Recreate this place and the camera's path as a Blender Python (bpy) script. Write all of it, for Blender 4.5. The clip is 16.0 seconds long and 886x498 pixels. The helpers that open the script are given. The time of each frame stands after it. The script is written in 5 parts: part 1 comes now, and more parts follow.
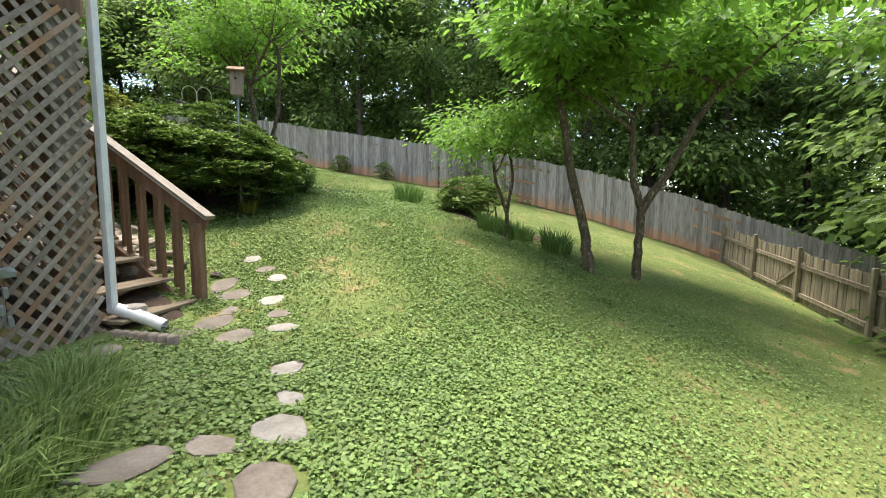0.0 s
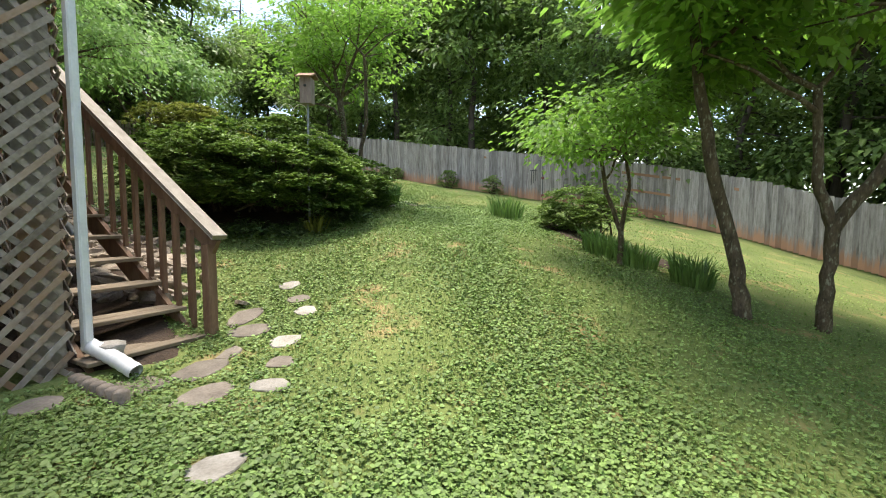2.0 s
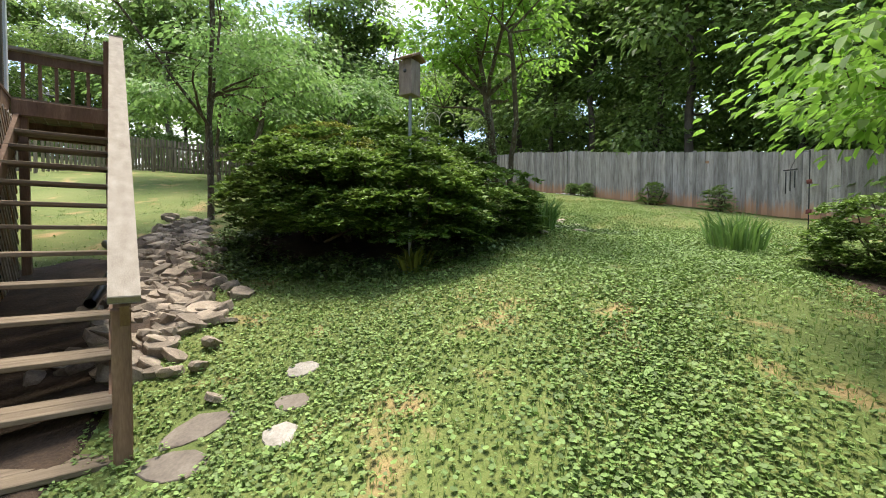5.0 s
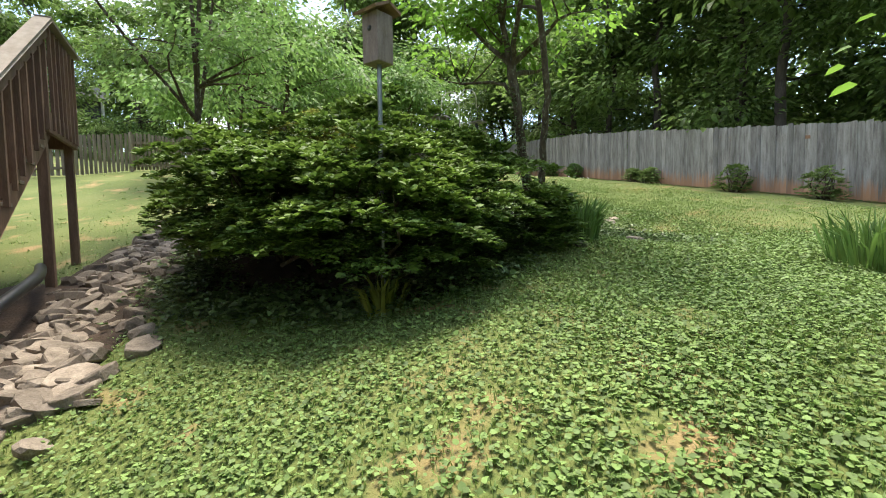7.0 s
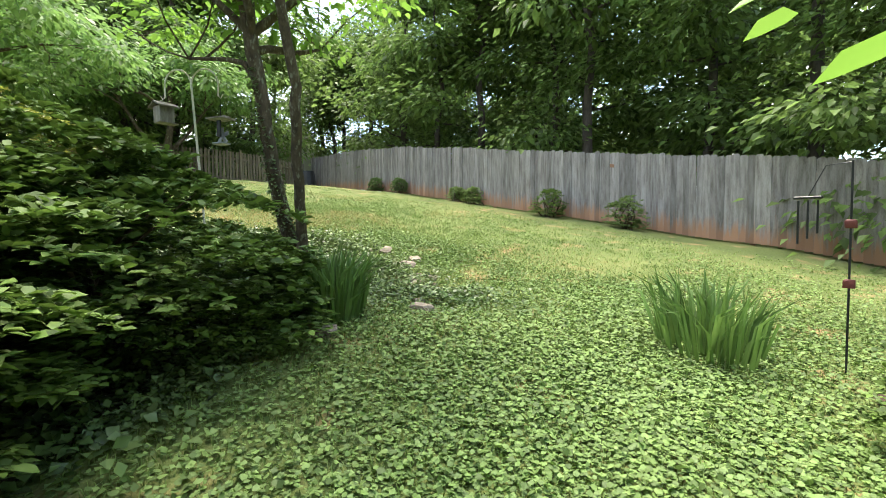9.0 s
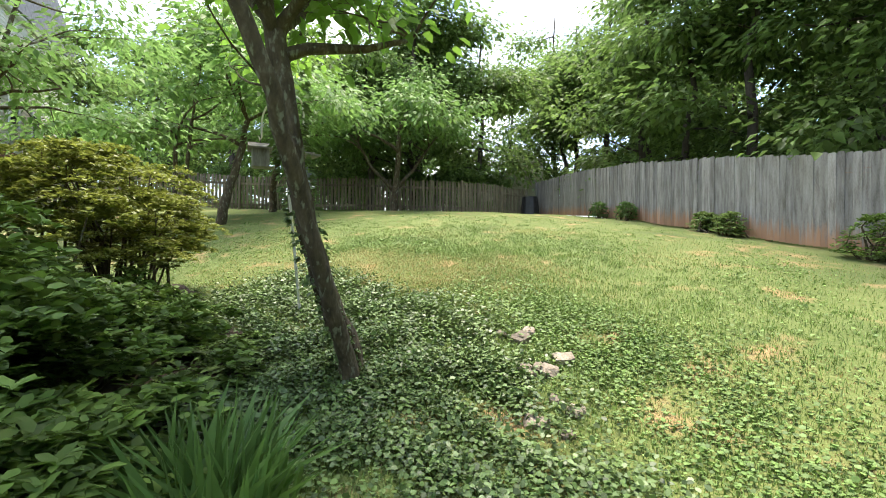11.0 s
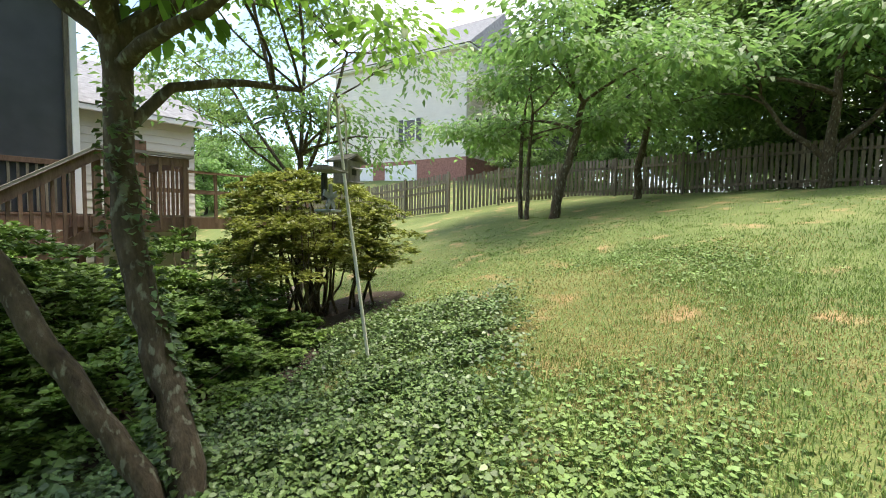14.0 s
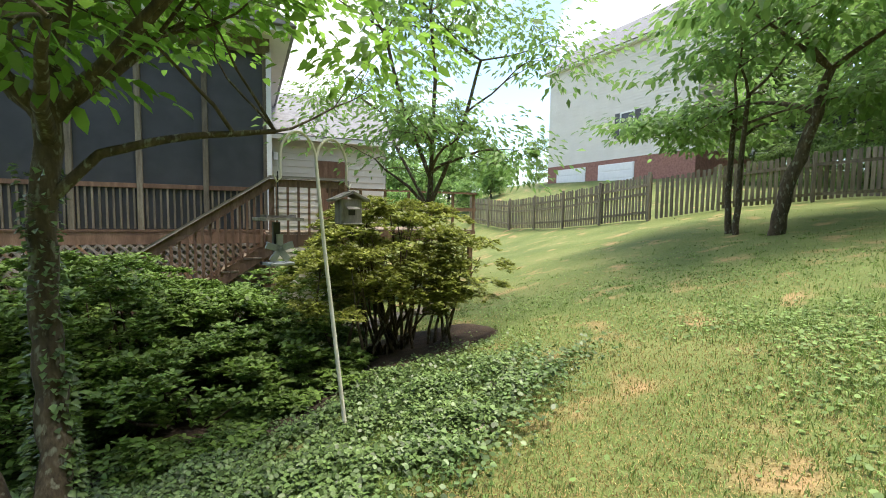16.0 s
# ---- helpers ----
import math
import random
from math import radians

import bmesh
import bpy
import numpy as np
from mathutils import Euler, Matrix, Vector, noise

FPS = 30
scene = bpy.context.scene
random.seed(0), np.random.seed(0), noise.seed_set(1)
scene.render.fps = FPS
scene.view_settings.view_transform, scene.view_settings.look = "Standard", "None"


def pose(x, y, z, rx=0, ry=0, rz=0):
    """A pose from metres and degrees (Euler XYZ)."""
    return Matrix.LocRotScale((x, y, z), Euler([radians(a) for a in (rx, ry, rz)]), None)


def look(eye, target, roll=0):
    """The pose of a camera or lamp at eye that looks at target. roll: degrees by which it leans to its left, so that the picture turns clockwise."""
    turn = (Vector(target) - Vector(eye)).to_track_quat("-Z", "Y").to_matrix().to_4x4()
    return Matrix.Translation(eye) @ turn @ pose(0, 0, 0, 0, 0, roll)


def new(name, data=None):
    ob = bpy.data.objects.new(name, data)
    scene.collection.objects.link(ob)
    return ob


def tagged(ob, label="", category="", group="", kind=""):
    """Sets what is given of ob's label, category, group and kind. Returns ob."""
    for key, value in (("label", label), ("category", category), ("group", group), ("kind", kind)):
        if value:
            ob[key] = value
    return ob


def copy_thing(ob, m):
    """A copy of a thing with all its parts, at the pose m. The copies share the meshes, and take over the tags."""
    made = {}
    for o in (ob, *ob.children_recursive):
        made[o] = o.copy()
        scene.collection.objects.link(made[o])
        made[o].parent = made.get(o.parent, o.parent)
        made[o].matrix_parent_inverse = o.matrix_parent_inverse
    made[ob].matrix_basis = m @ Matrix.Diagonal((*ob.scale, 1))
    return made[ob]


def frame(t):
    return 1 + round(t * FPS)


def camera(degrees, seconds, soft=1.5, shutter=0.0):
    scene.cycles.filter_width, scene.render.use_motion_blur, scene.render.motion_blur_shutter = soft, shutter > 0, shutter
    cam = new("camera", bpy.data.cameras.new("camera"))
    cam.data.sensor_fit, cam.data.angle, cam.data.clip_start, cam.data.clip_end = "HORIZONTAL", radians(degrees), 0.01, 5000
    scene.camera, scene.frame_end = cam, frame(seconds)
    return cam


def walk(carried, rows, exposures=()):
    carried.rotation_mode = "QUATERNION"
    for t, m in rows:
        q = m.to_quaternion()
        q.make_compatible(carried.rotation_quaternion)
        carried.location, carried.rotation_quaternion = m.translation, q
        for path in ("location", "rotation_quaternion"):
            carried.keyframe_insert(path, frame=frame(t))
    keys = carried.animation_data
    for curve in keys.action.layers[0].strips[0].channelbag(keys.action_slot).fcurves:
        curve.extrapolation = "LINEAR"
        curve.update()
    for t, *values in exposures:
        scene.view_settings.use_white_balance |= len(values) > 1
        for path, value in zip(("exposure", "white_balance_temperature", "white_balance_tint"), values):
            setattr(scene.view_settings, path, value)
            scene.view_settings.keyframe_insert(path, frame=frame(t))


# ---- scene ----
cam = camera(89.2, 16.0, soft=1.0)
PATH = [
    (0, (3.417, 2.17, 1.38), (2.61, 3.986, 1.159), 0.7),
    (0.5, (3.546, 2.577, 1.404), (2.564, 4.308, 1.204), 1.0),
    (1, (3.577, 3.034, 1.359), (2.468, 4.688, 1.177), 1.1),
    (1.5, (3.451, 3.524, 1.351), (2.268, 5.127, 1.18), 0.8),
    (2, (3.265, 3.986, 1.36), (1.981, 5.512, 1.208), 0.3),
    (2.5, (3.07, 4.379, 1.354), (1.651, 5.784, 1.231), -0.4),
    (3, (2.815, 4.77, 1.326), (1.251, 6.013, 1.243), -0.4),
    (3.5, (2.585, 5.198, 1.307), (0.907, 6.284, 1.265), 0.1),
    (4, (2.284, 5.726, 1.3), (0.571, 6.757, 1.264), 0.5),
    (4.5, (2.06, 6.243, 1.365), (0.296, 7.184, 1.319), 0.1),
    (4.7, (1.94, 6.417, 1.419), (0.149, 7.307, 1.368), 0.1),
    (6.8, (0.596, 7.804, 1.803), (-1.339, 8.298, 1.684), -1.2),
    (7, (0.447, 7.966, 1.825), (-1.468, 8.53, 1.708), -1.0),
    (7.5, (0.019, 8.438, 1.964), (-1.785, 9.292, 1.838), -0.5),
    (8, (-0.431, 8.856, 2.091), (-2.047, 10.028, 1.974), -0.3),
    (8.2, (-0.583, 9.023, 2.135), (-2.106, 10.314, 2.019), -0.2),
    (10.3, (-2.234, 11.295, 2.539), (-4.147, 11.88, 2.531), -0.5),
    (10.5, (-2.431, 11.464, 2.614), (-4.375, 11.936, 2.614), -0.4),
    (11, (-2.839, 11.885, 2.737), (-4.832, 12.057, 2.736), 0.3),
    (11.5, (-3.258, 12.343, 2.791), (-5.249, 12.161, 2.783), 0.2),
    (12, (-3.656, 12.812, 2.95), (-5.572, 12.239, 2.91), 0.3),
    (12.5, (-4.102, 13.2, 2.985), (-5.883, 12.293, 2.916), 0.5),
    (13, (-4.711, 13.454, 3.054), (-6.358, 12.324, 2.96), 0.3),
    (13.5, (-5.222, 13.773, 3.172), (-6.717, 12.448, 3.064), 0.3),
    (14, (-5.724, 14.04, 3.252), (-7.025, 12.526, 3.13), 0.8),
    (14.5, (-6.3, 14.152, 3.367), (-7.341, 12.449, 3.234), 0.9),
    (15, (-6.712, 14.278, 3.501), (-7.479, 12.436, 3.359), 0.8),
    (15.5, (-7.229, 14.167, 3.563), (-7.821, 12.262, 3.427), 0.5),
    (16, (-7.745, 14.116, 3.654), (-8.144, 12.162, 3.509), 0.8),
]
walk(cam, [(t, look(eye, target, roll)) for t, eye, target, roll in PATH],
     exposures=[(0, 1.75), (3, 1.6), (4.5, 1.55), (6.8, 1.5), (8.2, 1.85), (10.3, 1.95), (12.5, 1.52), (14.5, 1.6), (16, 1.5)])

# ---- world and light ----
world = bpy.data.worlds.new("sky")
scene.world = world
world.use_nodes = True
wn, wl = world.node_tree.nodes, world.node_tree.links
bg = wn["Background"]
sky = wn.new("ShaderNodeTexSky")
sky.sky_type, sky.sun_disc = "NISHITA", False
sky.sun_elevation, sky.sun_rotation = radians(76), radians(-76)
sky.air_density, sky.dust_density = 1.0, 1.6
clouds = wn.new("ShaderNodeTexNoise")
clouds.inputs["Scale"].default_value, clouds.inputs["Detail"].default_value = 2.6, 7
wcoord = wn.new("ShaderNodeTexCoord")
wl.new(wcoord.outputs["Generated"], clouds.inputs["Vector"])
wramp = wn.new("ShaderNodeValToRGB")
wramp.color_ramp.elements[0].position, wramp.color_ramp.elements[1].position = 0.48, 0.66
wl.new(clouds.outputs["Fac"], wramp.inputs["Fac"])
wmix = wn.new("ShaderNodeMixRGB")
wmix.inputs["Color2"].default_value = (6.8, 6.7, 6.6, 1)
wl.new(wramp.outputs["Color"], wmix.inputs["Fac"])
wl.new(sky.outputs["Color"], wmix.inputs["Color1"])
wl.new(wmix.outputs["Color"], bg.inputs["Color"])
bg.inputs["Strength"].default_value = 0.15
sun = new("sun", bpy.data.lights.new("sun", "SUN"))
sun.data.energy, sun.data.angle, sun.data.color = 2.4, radians(22), (1, 0.92, 0.77)
sun.matrix_world = look((-12, 3, 50), (0, 0, 0))


# ---- materials ----
def material(name, stops, scale=4.0, detail=6.0, rough=0.8, bump=0.3, fine=60.0, stretch=(1, 1, 1), metal=0.0, island=0.0, obj_random=0.0,
             translucent=0.0, patches=None, distance=0.01, clay=None):
    """A surface: a colour ramp over coarse and fine noise, a bump from both, and a shift of value per piece."""
    mat = bpy.data.materials.new(name)
    mat.use_nodes = True
    n, l = mat.node_tree.nodes, mat.node_tree.links
    bsdf = n["Principled BSDF"]
    coord, mapping = n.new("ShaderNodeTexCoord"), n.new("ShaderNodeMapping")
    mapping.inputs["Scale"].default_value = stretch
    l.new(coord.outputs["Object"], mapping.inputs["Vector"])
    vec = mapping.outputs["Vector"]
    if obj_random:
        info, add = n.new("ShaderNodeObjectInfo"), n.new("ShaderNodeVectorMath")
        scl = n.new("ShaderNodeVectorMath")
        scl.operation, scl.inputs[1].default_value = "MULTIPLY", (37, 19, 53)
        l.new(info.outputs["Random"], scl.inputs[0])
        l.new(vec, add.inputs[0])
        l.new(scl.outputs["Vector"], add.inputs[1])
        vec = add.outputs["Vector"]
    coarse, small = n.new("ShaderNodeTexNoise"), n.new("ShaderNodeTexNoise")
    coarse.inputs["Scale"].default_value, coarse.inputs["Detail"].default_value = scale, detail
    small.inputs["Scale"].default_value, small.inputs["Detail"].default_value = fine, 4
    l.new(vec, coarse.inputs["Vector"])
    l.new(vec, small.inputs["Vector"])
    both = n.new("ShaderNodeMath")
    both.operation = "MULTIPLY_ADD"
    both.inputs[1].default_value = 0.35
    l.new(small.outputs["Fac"], both.inputs[0])
    half = n.new("ShaderNodeMath")
    half.operation, half.inputs[1].default_value = "MULTIPLY", 0.65
    l.new(coarse.outputs["Fac"], half.inputs[0])
    l.new(half.outputs[0], both.inputs[2])
    ramp = n.new("ShaderNodeValToRGB")
    while len(ramp.color_ramp.elements) < len(stops):
        ramp.color_ramp.elements.new(0.5)
    for e, (p, c) in zip(ramp.color_ramp.elements, stops):
        e.position, e.color = p, (*c, 1)
    l.new(both.outputs[0], ramp.inputs["Fac"])
    colour = ramp.outputs["Color"]
    if patches:
        pc, psc, lo, hi = patches
        pn, pr, pm = n.new("ShaderNodeTexNoise"), n.new("ShaderNodeMapRange"), n.new("ShaderNodeMixRGB")
        pn.inputs["Scale"].default_value, pn.inputs["Detail"].default_value = psc, 8
        pr.inputs["From Min"].default_value, pr.inputs["From Max"].default_value = lo, hi
        l.new(vec, pn.inputs["Vector"])
        l.new(pn.outputs["Fac"], pr.inputs["Value"])
        l.new(pr.outputs["Result"], pm.inputs["Fac"])
        l.new(colour, pm.inputs["Color1"])
        pm.inputs["Color2"].default_value = (*pc, 1)
        colour = pm.outputs["Color"]
    if clay:
        # splashed clay, up to a ragged height on the board
        sep, cn, ca, cr, cm = (n.new("ShaderNode" + k) for k in ("SeparateXYZ", "TexNoise", "Math", "MapRange", "MixRGB"))
        cn.inputs["Scale"].default_value = 2.2
        l.new(vec, cn.inputs["Vector"])
        l.new(coord.outputs["Object"], sep.inputs[0])
        ca.operation, ca.inputs[1].default_value = "MULTIPLY_ADD", -0.9
        l.new(cn.outputs["Fac"], ca.inputs[0])
        l.new(sep.outputs["Z"], ca.inputs[2])
        cr.inputs["From Min"].default_value, cr.inputs["From Max"].default_value = 0.0, -0.32
        l.new(ca.outputs[0], cr.inputs["Value"])
        l.new(cr.outputs["Result"], cm.inputs["Fac"])
        l.new(colour, cm.inputs["Color1"])
        cm.inputs["Color2"].default_value = (*clay, 1)
        colour = cm.outputs["Color"]
    if island or obj_random:
        hsv, mr = n.new("ShaderNodeHueSaturation"), n.new("ShaderNodeMapRange")
        amount = island or obj_random
        mr.inputs["To Min"].default_value, mr.inputs["To Max"].default_value = 1 - amount, 1 + amount
        src = n.new("ShaderNodeNewGeometry").outputs["Random Per Island"] if island else info.outputs["Random"]
        l.new(src, mr.inputs["Value"])
        l.new(mr.outputs["Result"], hsv.inputs["Value"])
        l.new(colour, hsv.inputs["Color"])
        colour = hsv.outputs["Color"]
    l.new(colour, bsdf.inputs["Base Color"])
    bsdf.inputs["Roughness"].default_value, bsdf.inputs["Metallic"].default_value = rough, metal
    if bump:
        b = n.new("ShaderNodeBump")
        b.inputs["Strength"].default_value, b.inputs["Distance"].default_value = bump, distance
        l.new(both.outputs[0], b.inputs["Height"])
        l.new(b.outputs["Normal"], bsdf.inputs["Normal"])
    if translucent:
        tr, mx = n.new("ShaderNodeBsdfTranslucent"), n.new("ShaderNodeMixShader")
        l.new(colour, tr.inputs["Color"])
        mx.inputs["Fac"].default_value = translucent
        l.new(bsdf.outputs[0], mx.inputs[1])
        l.new(tr.outputs[0], mx.inputs[2])
        l.new(mx.outputs[0], n["Material Output"].inputs["Surface"])
    return mat


def leaf(name, dark, light, rough=0.55, island=0.3, tr=0.35):
    return material(name, [(0.3, dark), (0.7, light)], scale=0.9, fine=8, rough=rough, bump=0, island=island, translucent=tr)


LAWN = material("lawn", [(0.3, (0.07, 0.098, 0.022)), (0.5, (0.12, 0.155, 0.037)), (0.72, (0.19, 0.2, 0.065))], scale=0.7, fine=34, rough=0.95, bump=0.9,
                patches=((0.33, 0.225, 0.105), 1.7, 0.57, 0.72), distance=0.04)
SOIL = material("soil", [(0.35, (0.03, 0.02, 0.013)), (0.7, (0.085, 0.055, 0.036))], scale=5, fine=40, rough=1, bump=1, distance=0.03)
CLOVER = leaf("clover", (0.12, 0.205, 0.048), (0.215, 0.31, 0.088), 0.65, 0.42, 0.22)
BLADE = leaf("grass_blade", (0.13, 0.215, 0.045), (0.245, 0.335, 0.095), 0.6, 0.4, 0.25)
DOGWOOD = leaf("dogwood_leaf", (0.13, 0.27, 0.035), (0.25, 0.42, 0.07), 0.45, 0.35, 0.58)
PALE = leaf("pale_leaf", (0.13, 0.25, 0.06), (0.26, 0.4, 0.12), 0.5, 0.3, 0.52)
WOODS = leaf("woods_leaf", (0.095, 0.17, 0.038), (0.22, 0.32, 0.09), 0.5, 0.5, 0.58)
AZALEA = leaf("azalea_leaf", (0.075, 0.14, 0.027), (0.2, 0.3, 0.055), 0.62, 0.5, 0.3)
AZALEA_Y = leaf("azalea_leaf_yellow", (0.135, 0.17, 0.028), (0.32, 0.34, 0.065), 0.5, 0.4, 0.4)
IVY = leaf("ivy_leaf", (0.072, 0.132, 0.036), (0.18, 0.25, 0.08), 0.45, 0.55, 0.2)
IRIS = leaf("iris_leaf", (0.075, 0.16, 0.035), (0.18, 0.29, 0.075), 0.5, 0.3, 0.35)
WEED = leaf("weed_leaf", (0.13, 0.21, 0.05), (0.28, 0.37, 0.13), 0.6, 0.3, 0.35)
BARK = material("bark", [(0.3, (0.034, 0.024, 0.014)), (0.55, (0.1, 0.074, 0.045)), (0.75, (0.2, 0.165, 0.115))], scale=14, fine=55, rough=0.95, bump=1, stretch=(1, 1, 0.45),
                distance=0.02, patches=((0.22, 0.215, 0.15), 24, 0.57, 0.66))
WOODBARK = material("woods_bark", [(0.3, (0.025, 0.02, 0.016)), (0.7, (0.11, 0.09, 0.07))], scale=5, fine=30, rough=0.95, bump=0.8, stretch=(1, 1, 0.3))
WEATHERED = material("weathered_porch_wood", [(0.3, (0.13, 0.11, 0.09)), (0.5, (0.27, 0.245, 0.22)), (0.72, (0.4, 0.375, 0.345))], scale=3, fine=30, rough=0.92, bump=0.6,
                     stretch=(6, 6, 0.7), obj_random=0.15)
GREYWOOD = material("weathered_fence_wood", [(0.3, (0.11, 0.096, 0.082)), (0.5, (0.25, 0.23, 0.21)), (0.72, (0.38, 0.36, 0.335))], scale=3, fine=30, rough=0.92, bump=0.6,
                    stretch=(6, 6, 0.7), obj_random=0.32, clay=(0.36, 0.2, 0.12))
PICKETWOOD = material("brown_fence_wood", [(0.3, (0.1, 0.08, 0.055)), (0.55, (0.22, 0.185, 0.13)), (0.75, (0.33, 0.285, 0.21))], scale=3, fine=30, rough=0.92, bump=0.5,
                      stretch=(6, 6, 0.7), obj_random=0.25)
DECKWOOD = material("stained_deck_wood", [(0.3, (0.105, 0.058, 0.033)), (0.55, (0.21, 0.122, 0.075)), (0.75, (0.32, 0.205, 0.135))], scale=2.5, fine=28, rough=0.8, bump=0.5,
                    stretch=(4, 4, 0.6), obj_random=0.2)
CAPWOOD = material("bleached_rail_wood", [(0.3, (0.21, 0.175, 0.14)), (0.6, (0.33, 0.29, 0.24)), (0.8, (0.42, 0.385, 0.33))], scale=2.5, fine=30, rough=0.85, bump=0.4,
                   stretch=(0.7, 5, 5), obj_random=0.08)
TREADWOOD = material("tread_wood", [(0.3, (0.11, 0.08, 0.052)), (0.55, (0.225, 0.175, 0.122)), (0.75, (0.33, 0.27, 0.2))], scale=2.5, fine=30, rough=0.85, bump=0.5,
                     stretch=(5, 0.6, 5), obj_random=0.15)
LATTICEWOOD = material("lattice_wood", [(0.3, (0.15, 0.12, 0.09)), (0.5, (0.29, 0.245, 0.2)), (0.7, (0.4, 0.35, 0.3))], scale=1.6, fine=26, rough=0.9, bump=0.5,
                       obj_random=0.15, patches=((0.3, 0.15, 0.065), 0.7, 0.52, 0.68))
WHITE = material("white_paint", [(0.3, (0.62, 0.63, 0.64)), (0.7, (0.8, 0.8, 0.8))], scale=6, fine=50, rough=0.45, bump=0.1)
SIDING = material("cream_siding", [(0.3, (0.6, 0.57, 0.5)), (0.7, (0.68, 0.65, 0.58))], scale=1.2, fine=20, rough=0.6, bump=0.1)
BRICKWALL = material("red_brick", [(0.35, (0.2, 0.09, 0.07)), (0.6, (0.33, 0.17, 0.13))], scale=9, fine=40, rough=0.9, bump=0.5)
ROOFING = material("grey_shingle", [(0.3, (0.12, 0.12, 0.13)), (0.7, (0.26, 0.26, 0.27))], scale=6, fine=60, rough=0.95, bump=0.6)
TRIM = material("white_trim", [(0.3, (0.7, 0.7, 0.68)), (0.7, (0.8, 0.8, 0.78))], scale=5, fine=40, rough=0.5, bump=0.05)
# opaque and near black: the shade inside the porch is put into the screen colour
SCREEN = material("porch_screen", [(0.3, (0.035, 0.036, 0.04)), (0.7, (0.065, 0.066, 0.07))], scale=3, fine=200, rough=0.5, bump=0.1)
DARKGLASS = material("window_glass", [(0.3, (0.02, 0.025, 0.03)), (0.7, (0.05, 0.06, 0.07))], scale=1, fine=4, rough=0.06, bump=0)
STONE = material("field_stone", [(0.3, (0.17, 0.15, 0.125)), (0.5, (0.29, 0.265, 0.23)), (0.72, (0.4, 0.37, 0.335))], scale=6, fine=50, rough=0.9, bump=0.7, obj_random=0.2, distance=0.02)
SLATE = material("brown_flagstone", [(0.3, (0.1, 0.08, 0.065)), (0.55, (0.19, 0.16, 0.13)), (0.75, (0.27, 0.235, 0.2))], scale=5, fine=45, rough=0.9, bump=0.6, obj_random=0.2)
CREEKROCK = material("creek_rock", [(0.3, (0.1, 0.08, 0.06)), (0.5, (0.24, 0.195, 0.15)), (0.72, (0.4, 0.34, 0.27))], scale=5, fine=45, rough=0.9, bump=0.8, obj_random=0.3, distance=0.02)
CONCRETE = material("old_concrete", [(0.3, (0.12, 0.095, 0.075)), (0.7, (0.25, 0.21, 0.175))], scale=8, fine=70, rough=0.95, bump=0.6)
BLACKPLASTIC = material("black_plastic", [(0.3, (0.012, 0.012, 0.014)), (0.7, (0.03, 0.03, 0.033))], scale=6, fine=40, rough=0.4, bump=0.1)
BIRDWOOD = material("birdhouse_wood", [(0.3, (0.16, 0.115, 0.09)), (0.7, (0.34, 0.27, 0.23))], scale=5, fine=40, rough=0.9, bump=0.5, stretch=(5, 5, 1))
GREYMETAL = material("grey_metal", [(0.3, (0.22, 0.24, 0.25)), (0.7, (0.36, 0.38, 0.39))], scale=8, fine=60, rough=0.45, bump=0.1, metal=0.6)
POLEWHITE = material("pale_rod", [(0.3, (0.6, 0.57, 0.47)), (0.7, (0.76, 0.73, 0.63))], scale=9, fine=50, rough=0.6, bump=0.2)
RUST = material("red_painted_metal", [(0.3, (0.1, 0.022, 0.018)), (0.7, (0.2, 0.05, 0.04))], scale=9, fine=50, rough=0.6, bump=0.2)
TARP = material("tan_shed_cloth", [(0.3, (0.38, 0.36, 0.27)), (0.7, (0.5, 0.48, 0.37))], scale=2, fine=30, rough=0.85, bump=0.3)

# ---- the lie of the land ----
LAND = (1.721, -3.322, 1.232, 0.692, 0.725, -1.430, -2.030, -2.752, -0.168, -0.496, -3.248, -2.132, 1.816, 1.101, 1.322)
DIPS = ((-1.2, 5.6, -0.28, 1.3), (-1.1, 9.5, 0.24, 1.6), (-5.4, 13.3, -0.2, 1.3), (-4.4, 11.3, 0.14, 0.9), (2.6, 2.4, 0.4, 2.0), (-16, -9, -1.2, 6.0))


def ground_at(x, y):
    """Height of the ground, for numbers or arrays."""
    X, Y = np.tanh((np.asarray(x, float) + 6) / 18), np.tanh((np.asarray(y, float) - 11) / 14)
    terms = (1, X, Y, X * X, X * Y, Y * Y, X**3, X * X * Y, X * Y * Y, Y**3, X**4, X**3 * Y, X * X * Y * Y, X * Y**3, Y**4)
    z = sum(k * t for k, t in zip(LAND, terms))
    for dx, dy, amount, wide in DIPS:
        z = z + amount * np.exp(-((x - dx) ** 2 + (y - dy) ** 2) / (2 * wide**2))
    return z + 0.03 * np.sin(x * 1.7 + 0.6 * y) * np.cos(y * 1.3 - 0.4 * x)


# ---- building blocks ----
def mesh_from(name, verts, faces, smooth=False):
    me = bpy.data.meshes.new(name)
    verts, faces = np.asarray(verts, np.float32), np.asarray(faces, np.int32)
    k = faces.shape[1]
    me.vertices.add(len(verts))
    me.vertices.foreach_set("co", verts.ravel())
    me.loops.add(faces.size)
    me.loops.foreach_set("vertex_index", faces.ravel())
    me.polygons.add(len(faces))
    me.polygons.foreach_set("loop_start", np.arange(0, faces.size, k, dtype=np.int32))
    me.polygons.foreach_set("loop_total", np.full(len(faces), k, dtype=np.int32))
    if smooth:
        me.polygons.foreach_set("use_smooth", np.ones(len(faces), dtype=bool))
    me.update(calc_edges=True)
    return me


